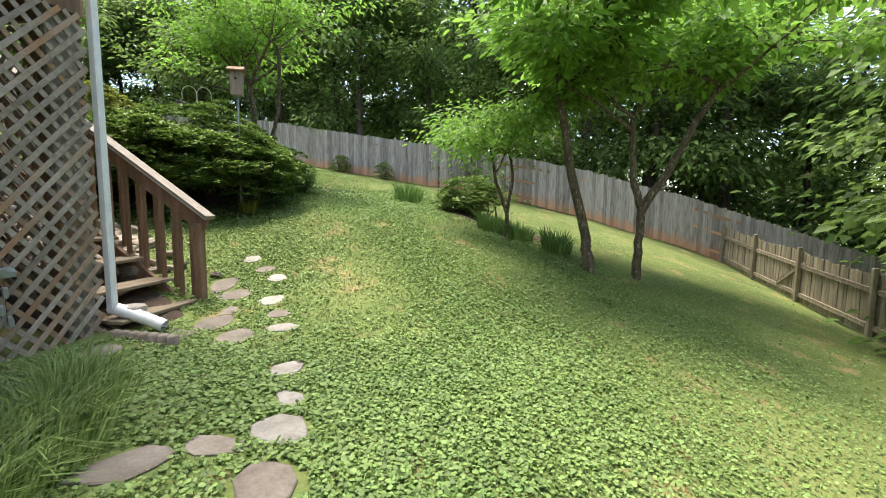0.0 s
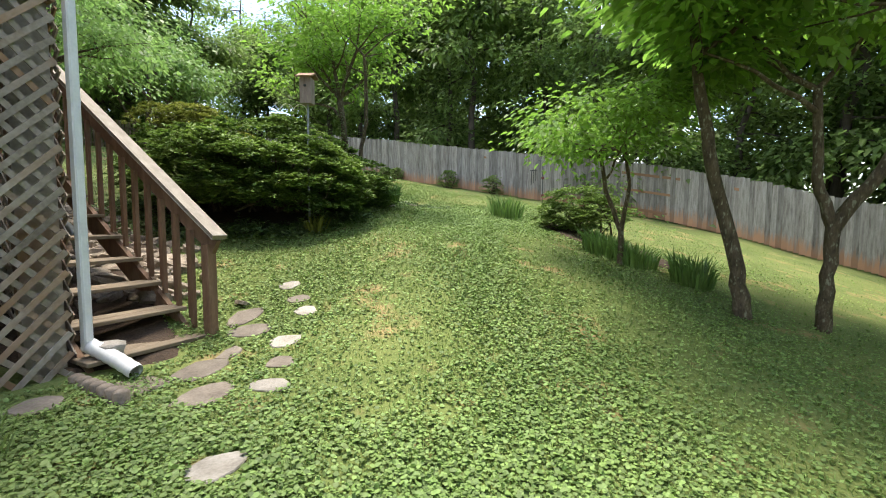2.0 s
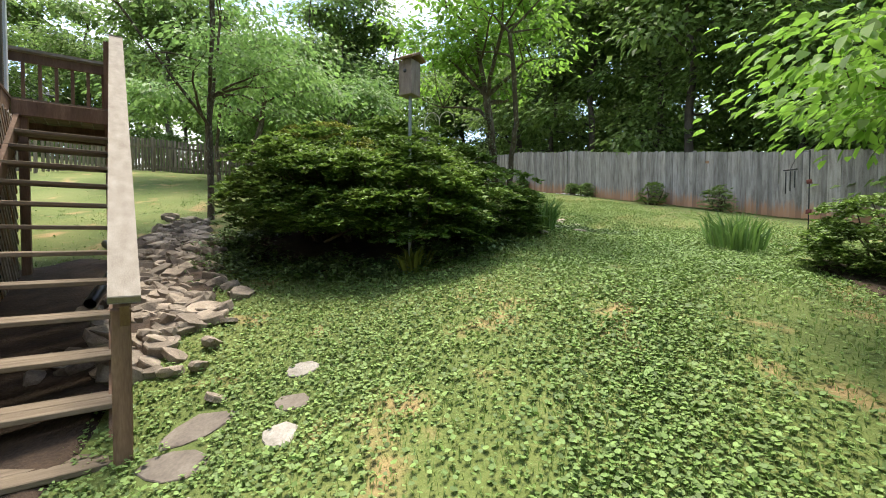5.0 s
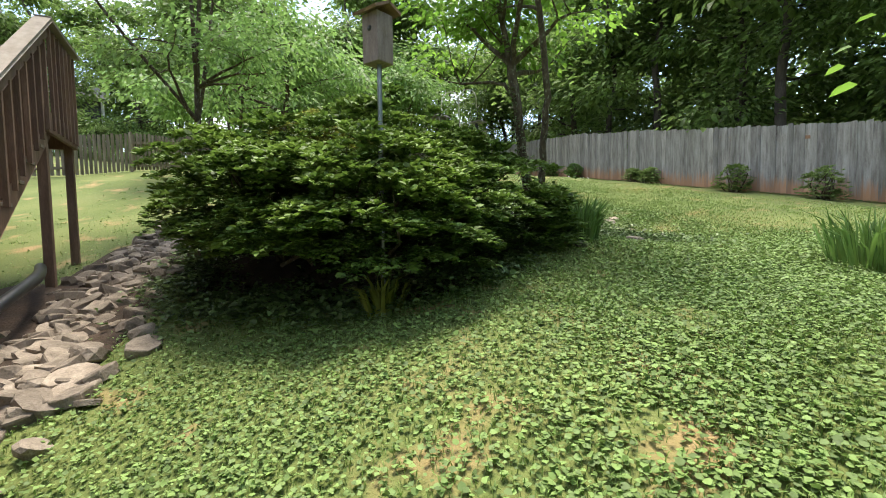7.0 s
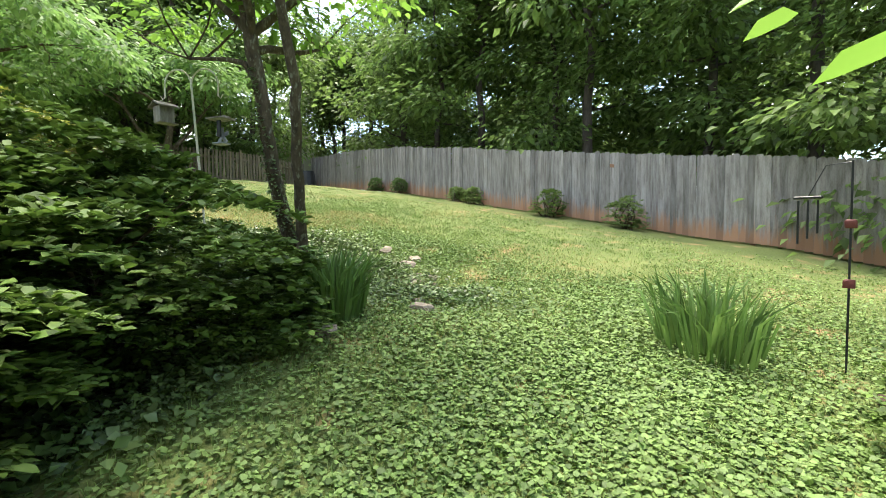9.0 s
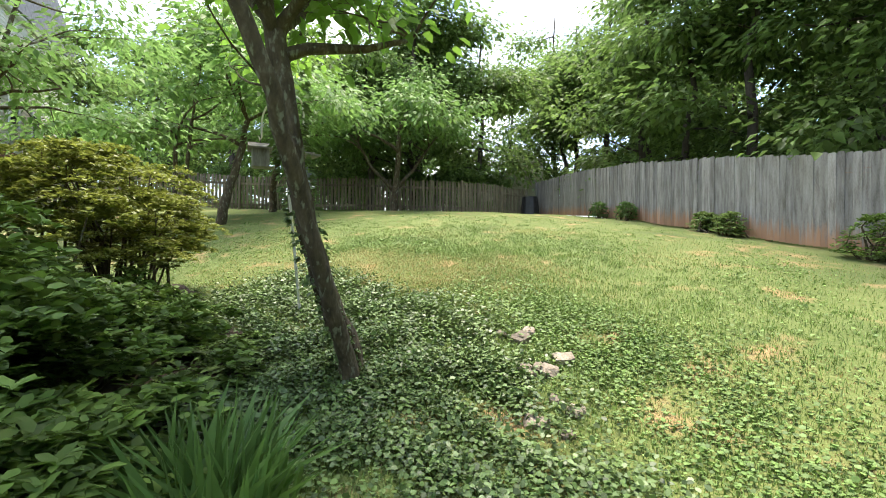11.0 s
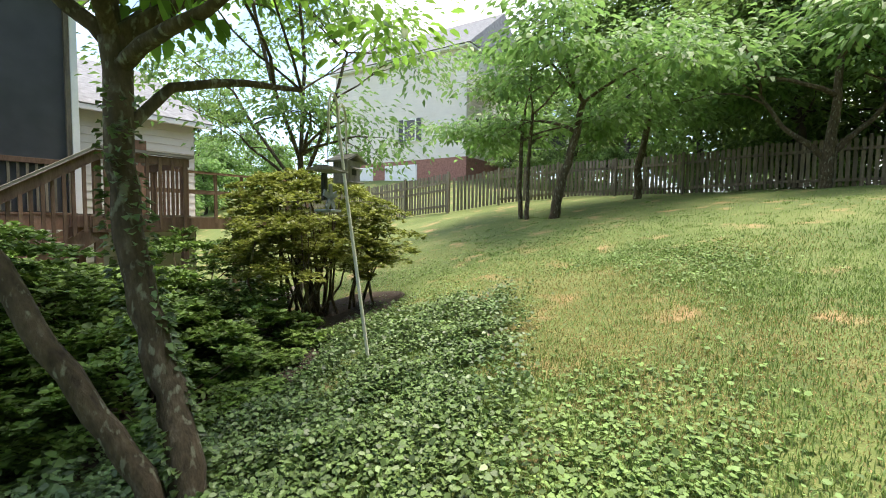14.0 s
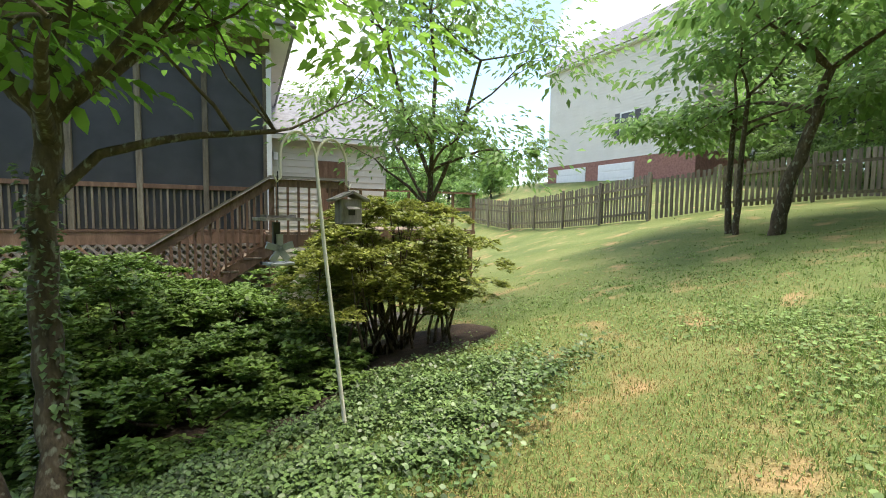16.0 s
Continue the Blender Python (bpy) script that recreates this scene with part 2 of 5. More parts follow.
def as_mesh(name, bm, mat):
    me = bpy.data.meshes.new(name)
    bmesh.ops.recalc_face_normals(bm, faces=bm.faces)
    bm.to_mesh(me)
    bm.free()
    me.materials.append(mat)
    return me


def part(name, bm, mat, parent=None, label="", m=None):
    me = bm if isinstance(bm, bpy.types.Mesh) else as_mesh(name, bm, mat)
    if not me.materials:
        me.materials.append(mat)
    ob = new(name, me)
    ob.parent = parent
    if m is not None:
        ob.matrix_local = m
    if label:
        tagged(ob, label)
    return ob


def thing(name, m, label, category, group="", kind=""):
    ob = new(name)
    ob.matrix_world = m
    ob.empty_display_size = 0.2
    return tagged(ob, label, category, group, kind)


def box(bm, centre, size, turn=None, bevel=0.0):
    r = bmesh.ops.create_cube(bm, size=1)
    for v in r["verts"]:
        p = Vector((v.co.x * size[0], v.co.y * size[1], v.co.z * size[2]))
        v.co = (turn @ p if turn else p) + Vector(centre)
    if bevel:
        edges = list({e for v in r["verts"] for e in v.link_edges})
        bmesh.ops.bevel(bm, geom=edges, offset=bevel, segments=1, affect="EDGES")
    return bm


def beam(bm, a, b, wide, thick, bevel=0.0, up=(0, 0, 1)):
    """A board from a to b: wide across, thick along up."""
    a, b = Vector(a), Vector(b)
    d = (b - a).normalized()
    side = d.cross(Vector(up)).normalized()
    top = side.cross(d)
    turn = Matrix((d, side, top)).transposed()
    return box(bm, (a + b) / 2, ((b - a).length, wide, thick), turn, bevel)


def board(a, b, wide, thick, bevel=0.004, up=(0, 0, 1)):
    return beam(bmesh.new(), a, b, wide, thick, bevel, up)


def block(centre, size, bevel=0.004, turn=None):
    return box(bmesh.new(), centre, size, turn, bevel)


def tubes(paths, sides=7):
    """Verts and quads of tapered tubes: each path a list of (point, radius)."""
    verts, faces, base = [], [], 0
    ring = np.linspace(0, 2 * np.pi, sides, endpoint=False)
    for path in paths:
        pts = np.array([p for p, _ in path], float)
        rad = np.array([r for _, r in path], float)
        d = np.gradient(pts, axis=0)
        d /= np.linalg.norm(d, axis=1)[:, None] + 1e-9
        ref = np.array([1.0, 0.1, 0.0]) if abs(d[0, 2]) > 0.6 else np.array([0, 0, 1.0])
        u = np.cross(d, ref)
        u /= np.linalg.norm(u, axis=1)[:, None] + 1e-9
        w = np.cross(d, u)
        v = pts[:, None] + rad[:, None, None] * (np.cos(ring)[None, :, None] * u[:, None] + np.sin(ring)[None, :, None] * w[:, None])
        verts.append(v.reshape(-1, 3))
        for i in range(len(pts) - 1):
            for j in range(sides):
                k = (j + 1) % sides
                faces.append((base + i * sides + j, base + i * sides + k, base + (i + 1) * sides + k, base + (i + 1) * sides + j))
        base += len(pts) * sides
    return np.concatenate(verts), np.array(faces)


def tube_mesh(name, paths, mat, sides=7):
    me = mesh_from(name, *tubes(paths, sides), smooth=True)
    me.materials.append(mat)
    return me


def leaf_mesh(name, at, along, size, mat, rng, wide=0.5, fold=0.25, droop=0.15, oval=False):
    """Many folded leaves: at (n,3), along (n,3) the way each points, size (n)."""
    n = len(at)
    along = along / (np.linalg.norm(along, axis=1)[:, None] + 1e-9)
    up = np.tile([0.0, 0, 1], (n, 1)) + rng.normal(0, 0.35, (n, 3))
    side = np.cross(along, up)
    side /= np.linalg.norm(side, axis=1)[:, None] + 1e-9
    top = np.cross(side, along)
    s = size[:, None]
    mid = at + along * s * 0.45
    tip = at + along * s - np.array([0, 0, 1.0]) * s * droop
    left = mid + side * s * wide * 0.5 + top * s * fold * 0.5
    right = mid - side * s * wide * 0.5 + top * s * fold * 0.5
    if oval:
        low, high = at + along * s * 0.22, at + along * s * 0.68 - np.array([0, 0, 1.0]) * s * droop * 0.4
        rims = [c + k * side * s * wide * w + top * s * fold * w for c, w in ((low, 0.42), (high, 0.4)) for k in (1, -1)]
        verts = np.stack([at, rims[0], rims[2], tip, rims[3], rims[1]], 1).reshape(-1, 3)
        faces = np.arange(n * 6).reshape(-1, 6)
        me = mesh_from(name, verts, faces)
        me.materials.append(mat)
        return me
    verts = np.stack([at, left, tip, right], 1).reshape(-1, 3)
    b = np.arange(n)[:, None] * 4
    faces = np.concatenate([b + [0, 1, 2], b + [0, 2, 3]], 1).reshape(-1, 3)
    me = mesh_from(name, verts, faces)
    me.materials.append(mat)
    return me


def blade_mesh(name, at, lean, height, width, mat, rng):
    """Blades of grass or strap leaves: two quads each, bending over towards lean."""
    n = len(at)
    turn = rng.uniform(0, 2 * np.pi, n)
    side = np.stack([np.cos(turn), np.sin(turn), 0 * turn], 1) * width[:, None] * 0.5
    h = height[:, None]
    up = np.array([0, 0, 1.0])
    mid = at + up * h * 0.6 + lean * h * 0.25
    tip = at + up * h * (1 - 0.35 * np.linalg.norm(lean, axis=1)[:, None]) + lean * h * 0.8
    verts = np.stack([at - side, at + side, mid + side * 0.8, mid - side * 0.8, tip], 1).reshape(-1, 3)
    b = np.arange(n)[:, None] * 5
    faces = np.concatenate([b + [0, 1, 2], b + [0, 2, 3], b + [3, 2, 4]], 1).reshape(-1, 3)
    me = mesh_from(name, verts, faces)
    me.materials.append(mat)
    return me


def stone_mesh(name, size, mat, seed, flat=True):
    rng = random.Random(seed)
    bm = bmesh.new()
    if flat:
        n = 9
        wob = [1 + rng.uniform(-0.24, 0.14) for _ in range(n)]
        rows = []
        for z, k in ((-0.5, 0.97), (0.35, 1.0), (0.5, 0.95)):
            rows.append([bm.verts.new((size[0] * 0.5 * k * wob[i] * math.cos(6.2832 * i / n), size[1] * 0.5 * k * wob[i] * math.sin(6.2832 * i / n),
                                       size[2] * (z + rng.uniform(-0.06, 0.06)))) for i in range(n)])
        for a, b in zip(rows, rows[1:]):
            for i in range(n):
                bm.faces.new((a[i], a[(i + 1) % n], b[(i + 1) % n], b[i]))
        c = bm.verts.new((0, 0, size[2] * 0.52))
        for i in range(n):
            bm.faces.new((rows[2][i], rows[2][(i + 1) % n], c))
    else:
        bmesh.ops.create_icosphere(bm, subdivisions=2, radius=0.5)
        off = Vector((rng.uniform(0, 50), rng.uniform(0, 50), 0))
        for v in bm.verts:
            k = 1 + 0.5 * noise.noise(v.co * 2.2 + off)
            q = Vector((max(-0.4, min(0.4, v.co.x * k)), max(-0.4, min(0.4, v.co.y * k)), max(-0.33, min(0.33, v.co.z * k))))
            v.co = Vector((q.x * size[0] * 1.25, q.y * size[1] * 1.25, q.z * size[2] * 1.4))
    return as_mesh(name, bm, mat)


# ---- the ground ----
def lawn_axis(lo, hi, step, far):
    inner = np.arange(lo, hi + step, step)
    grow = np.cumsum(step * 1.25 ** np.arange(1, 40))
    grow = grow[grow < far]
    return np.concatenate([lo - grow[::-1], inner, hi + grow])


def make_ground():
    xs, ys = lawn_axis(-30, 12, 0.3, 900), lawn_axis(-8, 26, 0.3, 900)
    X, Y = np.meshgrid(xs, ys)
    Z = ground_at(X, Y)
    w, h = len(xs), len(ys)
    i = (np.arange(h - 1)[:, None] * w + np.arange(w - 1)[None, :]).ravel()
    me = mesh_from("ground", np.stack([X, Y, Z], -1).reshape(-1, 3), np.stack([i, i + 1, i + w + 1, i + w], 1), smooth=True)
    me.materials.append(LAWN)
    return tagged(new("ground", me), "sloping backyard lawn of patchy grass and clover", "ground", kind="structure")


STEPS = ((-1.84, 7.06, 0.3, 0.2, 20, 0), (-1.15, 6.83, 0.3, 0.22, 0, 0), (-0.77, 6.35, 0.36, 0.28, 30, 0), (-0.42, 6.08, 0.3, 0.24, 10, 1), (-0.1, 5.8, 0.36, 0.26, 0, 0),
         (0.68, 5.05, 0.4, 0.28, 10, 0), (1.1, 4.62, 0.36, 0.2, 0, 0), (1.39, 4.24, 0.46, 0.34, 20, 0), (1.75, 3.77, 0.5, 0.34, 0, 1), (1.21, 3.88, 0.38, 0.24, 40, 1), (0.98, 3.55, 0.5, 0.34, 60, 1),
         (-1.6, 6.35, 0.5, 0.3, 60, 1), (-1.28, 6.25, 0.45, 0.3, 20, 1), (-1.0, 5.9, 0.32, 0.18, 70, 1), (-0.87, 5.58, 0.62, 0.34, 50, 1), (-0.37, 5.4, 0.5, 0.38, 60, 1), (-1.47, 6.94, 0.28, 0.2, 10, 1), (-0.95, 4.5, 0.4, 0.3, 0, 1))
BARE = ((0.67, 4.18, 0.25), (0.88, 6.04, 0.14), (1.25, 5.5, 0.2), (1.28, 6.34, 0.12), (-1.12, 9.37, 0.2), (-2.13, 10.62, 0.16), (-2.25, 10.26, 0.12), (-1.88, 10.41, 0.14), (-5.14, 14.19, 0.14), (-5.8, 13.73, 0.25), (-6.8, 13.6, 0.2),
        (-9.0, 12.1, 0.5), (-8.9, 12.65, 0.35), (-9.23, 11.64, 0.45), (-8.75, 11.5, 0.3), (-8.2, 13.05, 0.25), (-10.3, 10.0, 0.6), (-9.3, 12.6, 0.4), (-9.7, 12.0, 0.5), (-10.2, 11.2, 0.5))


def make_lawn_plants(name, count, mat, seed, tall, label, clover=True, ring=(0, 99)):
    """Low plants over the lawn, thickest along the middle of the yard."""
    rng = np.random.default_rng(seed)
    along = rng.random(count) ** 0.9
    px = np.interp(along, [0, 0.35, 0.6, 0.8, 1], [2.6, 0.4, -3.0, -7.0, -12.0])
    py = np.interp(along, [0, 0.35, 0.6, 0.8, 1], [3.2, 8.0, 13.4, 13.6, 12.0])
    r, a = rng.gamma(1.6, 2.1, count), rng.uniform(0, 2 * np.pi, count)
    x, y = px + r * np.cos(a), py + r * np.sin(a)
    keep = (y < 19.2) & (y > -3) & (x < 7) & (x > -21) & ~((x < -1.2) & (x > -6.3) & (y < 5.6)) & ~((np.hypot((x + 6.3) / 2.5, (y - 8.7) / 2.3) < 1))
    keep &= (r >= ring[0]) & (r < ring[1])
    patchy = np.sin(x * 1.1 + 2 * np.sin(y * 0.7)) * np.cos(y * 0.9 + x * 0.35) + rng.normal(0, 0.5, count)
    upper = np.clip((-x - 3.5) / 4, 0, 1) * np.clip((y - 8) / 3, 0, 1)
    keep &= patchy > (-0.3 + 1.15 * upper if clover else -0.75)
    for sx, sy, sw, sd, *_ in STEPS:
        keep &= np.hypot(x - sx, y - sy) > (sw + sd) * 0.24
    for sx, sy, sr in BARE:
        keep &= (np.hypot(x - sx, y - sy) + rng.normal(0, 0.25 * sr, count) > sr) | (rng.random(count) < 0.25)
    x, y = x[keep], y[keep]
    n = len(x)
    at = np.stack([x, y, ground_at(x, y)], 1)
    if clover:
        at[:, 2] += rng.uniform(0.008, tall, n)
        d = np.stack([rng.normal(size=n), rng.normal(size=n), rng.uniform(-0.1, 0.4, n)], 1)
        me = leaf_mesh(name, at, d, rng.uniform(0.016, 0.042, n), mat, rng, wide=1.0, fold=0.1, oval=ring[0] == 0)
    else:
        at[:, 2] -= 0.01
        lean = np.stack([rng.normal(0, 0.5, n), rng.normal(0, 0.5, n), np.zeros(n)], 1)
        me = blade_mesh(name, at, lean, rng.uniform(0.4, 1, n) * tall, rng.uniform(0.003, 0.008, n), mat, rng)
    return tagged(new(name, me), label, "grass", kind="stuff")


make_ground()
DRY = leaf("dry_grass", (0.26, 0.2, 0.07), (0.5, 0.39, 0.17), 0.7, 0.35, 0.3)


def make_upper_grass(name, count, mat, seed, tall, label, dry):
    """Grass of the upper yard, where the lawn thins out and dries."""
    rng = np.random.default_rng(seed)
    r, a = rng.gamma(2.0, 1.9, count), rng.uniform(0, 2 * np.pi, count)
    x, y = -8.6 + 1.25 * r * np.cos(a), 12.3 + r * np.sin(a)
    if not dry:
        # most green blades stand in tufts
        tuft = rng.integers(0, 2600, count)
        bunch = rng.random(count) < 0.6
        x = np.where(bunch, x[tuft] + rng.normal(0, 0.05, count), x)
        y = np.where(bunch, y[tuft] + rng.normal(0, 0.05, count), y)
    patch = np.sin(x * 1.3 + 1.5 * np.sin(y * 1.1)) * np.cos(y * 1.2 + x * 0.4) + rng.normal(0, 0.35, count)
    near = np.full(count, 9.0)
    for sx, sy, sr in BARE:
        near = np.minimum(near, np.hypot(x - sx, y - sy) / sr)
    keep = (y < 19) & (x < -3.6) & (x > -21) & (y > 2) & ~(np.hypot((x + 5.9) / 2.3, (y - 8.7) / 2.3) < 1)
    keep &= (patch > 0.42) | (near < 2.0) if dry else (patch < 0.6) & ((near > 1.6) | (rng.random(count) < 0.3))
    x, y = x[keep], y[keep]
    n = len(x)
    at = np.stack([x, y, ground_at(x, y) - 0.01], 1)
    lean = np.stack([rng.normal(0, 0.6, n), rng.normal(0, 0.6, n), np.zeros(n)], 1)
    me = blade_mesh(name, at, lean, rng.uniform(0.4, 1, n) * tall, rng.uniform(0.003, 0.008, n), mat, rng)
    return tagged(new(name, me), label, "grass", kind="stuff")


make_upper_grass("dry_grass", 290000, DRY, 8, 0.04, "straw-coloured dry grass in worn patches of the lawn", True)
make_upper_grass("upper_grass", 170000, BLADE, 9, 0.07, "short green grass of the upper lawn", False)
make_lawn_plants("clover", 460000, CLOVER, 5, 0.04, "low clover and violet leaves covering the lawn", ring=(0, 2.3))
make_lawn_plants("clover", 460000, CLOVER, 4, 0.045, "low clover leaves in the outer lawn", ring=(2.3, 99))


def make_lattice_weeds():
    rng = np.random.default_rng(81)
    n = 7000
    x, y = rng.normal(0.35, 0.75, n), rng.normal(4.3, 0.6, n)
    keep = (x > -1.1) & (x < 1.7)
    for sx, sy, sw, sd, *_ in STEPS:
        keep &= np.hypot(x - sx, y - sy) > (sw + sd) * 0.26
    x, y = x[keep], y[keep]
    n = len(x)
    at = np.stack([x, y, ground_at(x, y) + rng.uniform(0.005, 0.05, n)], 1)
    d = np.stack([rng.normal(size=n), rng.normal(size=n), rng.uniform(-0.1, 0.4, n)], 1)
    tagged(new("low_weeds", leaf_mesh("low_weeds", at, d, rng.uniform(0.02, 0.045, n), WEED, rng, wide=0.9, fold=0.1, oval=True)), "low bright weeds beside the porch lattice", "ground cover", kind="stuff")


make_lattice_weeds()
make_lawn_plants("grass", 250000, BLADE, 6, 0.075, "thin grass blades among the clover", clover=False)


# ---- trees and shrubs ----
def grow(rng, start, heading, length, radius, level, paths, tips, droop=0.0, spread=0.8, kids=3, wobble=0.16, levels=3):
    steps = 5
    p, d = np.array(start, float), np.array(heading, float)
    path = [(p.copy(), radius)]
    for i in range(steps):
        d = d + rng.normal(0, wobble, 3) + np.array([0, 0, -droop if level else 0.02])
        d /= np.linalg.norm(d)
        p = p + d * length / steps
        path.append((p.copy(), radius * (1 - 0.13 * (i + 1))))
        if level >= levels - 1:
            tips.append((p.copy(), d.copy()))
    paths.append(path)
    if level >= levels:
        return
    for k in range(kids):
        i = steps - (0 if k == 0 else rng.integers(0, 3))
        q, r = path[i]
        a = rng.uniform(0, 2 * np.pi)
        out = np.array([np.cos(a), np.sin(a), rng.uniform(-0.05, 0.35)])
        h = d * (1 - spread) + out * spread
        grow(rng, q, h / np.linalg.norm(h), length * rng.uniform(0.55, 0.85), r * 0.68, level + 1, paths, tips, droop, spread, kids, wobble, levels)


def crown_leaves(name, tips, rng, per, size, mat, spread, flat=0.35, wide=0.55, oval=False):
    p = np.array([t[0] for t in tips])
    d = np.array([t[1] for t in tips])
    n = len(p) * per
    i = np.repeat(np.arange(len(p)), per)
    off = rng.normal(0, spread, (n, 3))
    off[:, 2] *= flat
    along = off * [1, 1, 0.3] + d[i] * spread * 0.5 + rng.normal(0, 0.25 * spread, (n, 3)) - [0, 0, 0.5 * spread]
    return leaf_mesh(name, p[i] + off, along, rng.uniform(0.6, 1.25, n) * size, mat, rng, wide=wide, oval=oval)


def make_tree(name, x, y, limbs, seed, label, leaf_mat=DOGWOOD, per=16, size=0.12, spread=0.3, levels=3, kids=3, droop=0.05, length=1.5, group="", flat=0.3, fork=False):
    """A small tree: limbs are stems, each a list of (dx, dy, height, radius) from the foot, that branch at their ends."""
    rng = np.random.default_rng(seed)
    z = float(ground_at(x, y))
    tree = thing(name, pose(x, y, z), label, "tree", group)
    paths, tips = [], []
    for stem in limbs:
        path = [(np.array([a, b, h]), r) for a, b, h, r in stem]
        fine = []
        for (p0, r0), (p1, r1) in zip(path, path[1:]):
            for k in range(4):
                s = k / 4
                fine.append((p0 * (1 - s) + p1 * s + rng.normal(0, r0 * 0.13, 3) * (len(fine) > 0), r0 * (1 - s) + r1 * s))
        fine.append(path[-1])
        paths.append(fine)
        for k in range(0 if fork and stem is limbs[0] and len(limbs[0]) < 4 and stem[-1][2] < 2.3 else kids + 1):
            a = rng.uniform(0, 2 * np.pi)
            at, r = fine[-1] if k < 3 else fine[-1 - rng.integers(1, 5)]
            h = np.array([np.cos(a), np.sin(a), rng.uniform(0.25, 0.95)])
            grow(rng, at, h / np.linalg.norm(h), length, r * 0.7, 1, paths, tips, droop, 0.75, kids, 0.15, levels)
    stems = [p for p in paths if p[0][1] > 0.024 and len(p) > 6]
    twigs = [p for p in paths if not (p[0][1] > 0.024 and len(p) > 6)]
    for s in stems:
        part("trunk" if s is stems[0] else "limb", tube_mesh("limb", [s], BARK, 9), BARK, tree)
    tagged(part("branchwork", tube_mesh("branchwork", twigs, BARK, 6), BARK, tree), kind="stuff")
    part("crown", crown_leaves("crown", tips, rng, per, size, leaf_mat, spread, flat, oval=leaf_mat is DOGWOOD or size > 0.15), leaf_mat, tree)
    return tree


def make_woods_tree(seed, tall, leaf_mat=WOODS, per=40, wide=1.0, size=0.27):
    rng = np.random.default_rng(seed)
    tree = thing("woods_tree", pose(0, 0, -100), "tall shady broadleaf tree standing beyond the board fence", "tree", "trees of the woods")
    paths, tips = [], []
    trunk = [(np.array([0.15 * rng.normal() * (k > 0), 0.15 * rng.normal() * (k > 0), tall * 0.95 * k / 8 - (0.3 if k == 0 else 0)]), 0.2 * (1 - 0.1 * k)) for k in range(9)]
    paths.append(trunk)
    for k in range(15):
        h = rng.uniform(0.12, 0.95)
        at = np.array([np.interp(h * 8, range(9), [t[0][c] for t in trunk]) for c in range(3)])
        a = k * 2.4
        d = np.array([np.cos(a), np.sin(a), rng.uniform(0.0, 0.5)])
        grow(rng, at, d / np.linalg.norm(d), tall * 0.17 * wide * (1.2 - 0.6 * h), 0.05, 1, paths, tips, 0.05, 0.7, 3, 0.2, 2)
    part("trunk", tube_mesh("trunk", [p for p in paths if p[0][1] > 0.04], WOODBARK, 6), WOODBARK, tree)
    part("crown", crown_leaves("crown", tips, rng, per, size, leaf_mat, 0.62, 0.45, 0.6), leaf_mat, tree)
    return tree


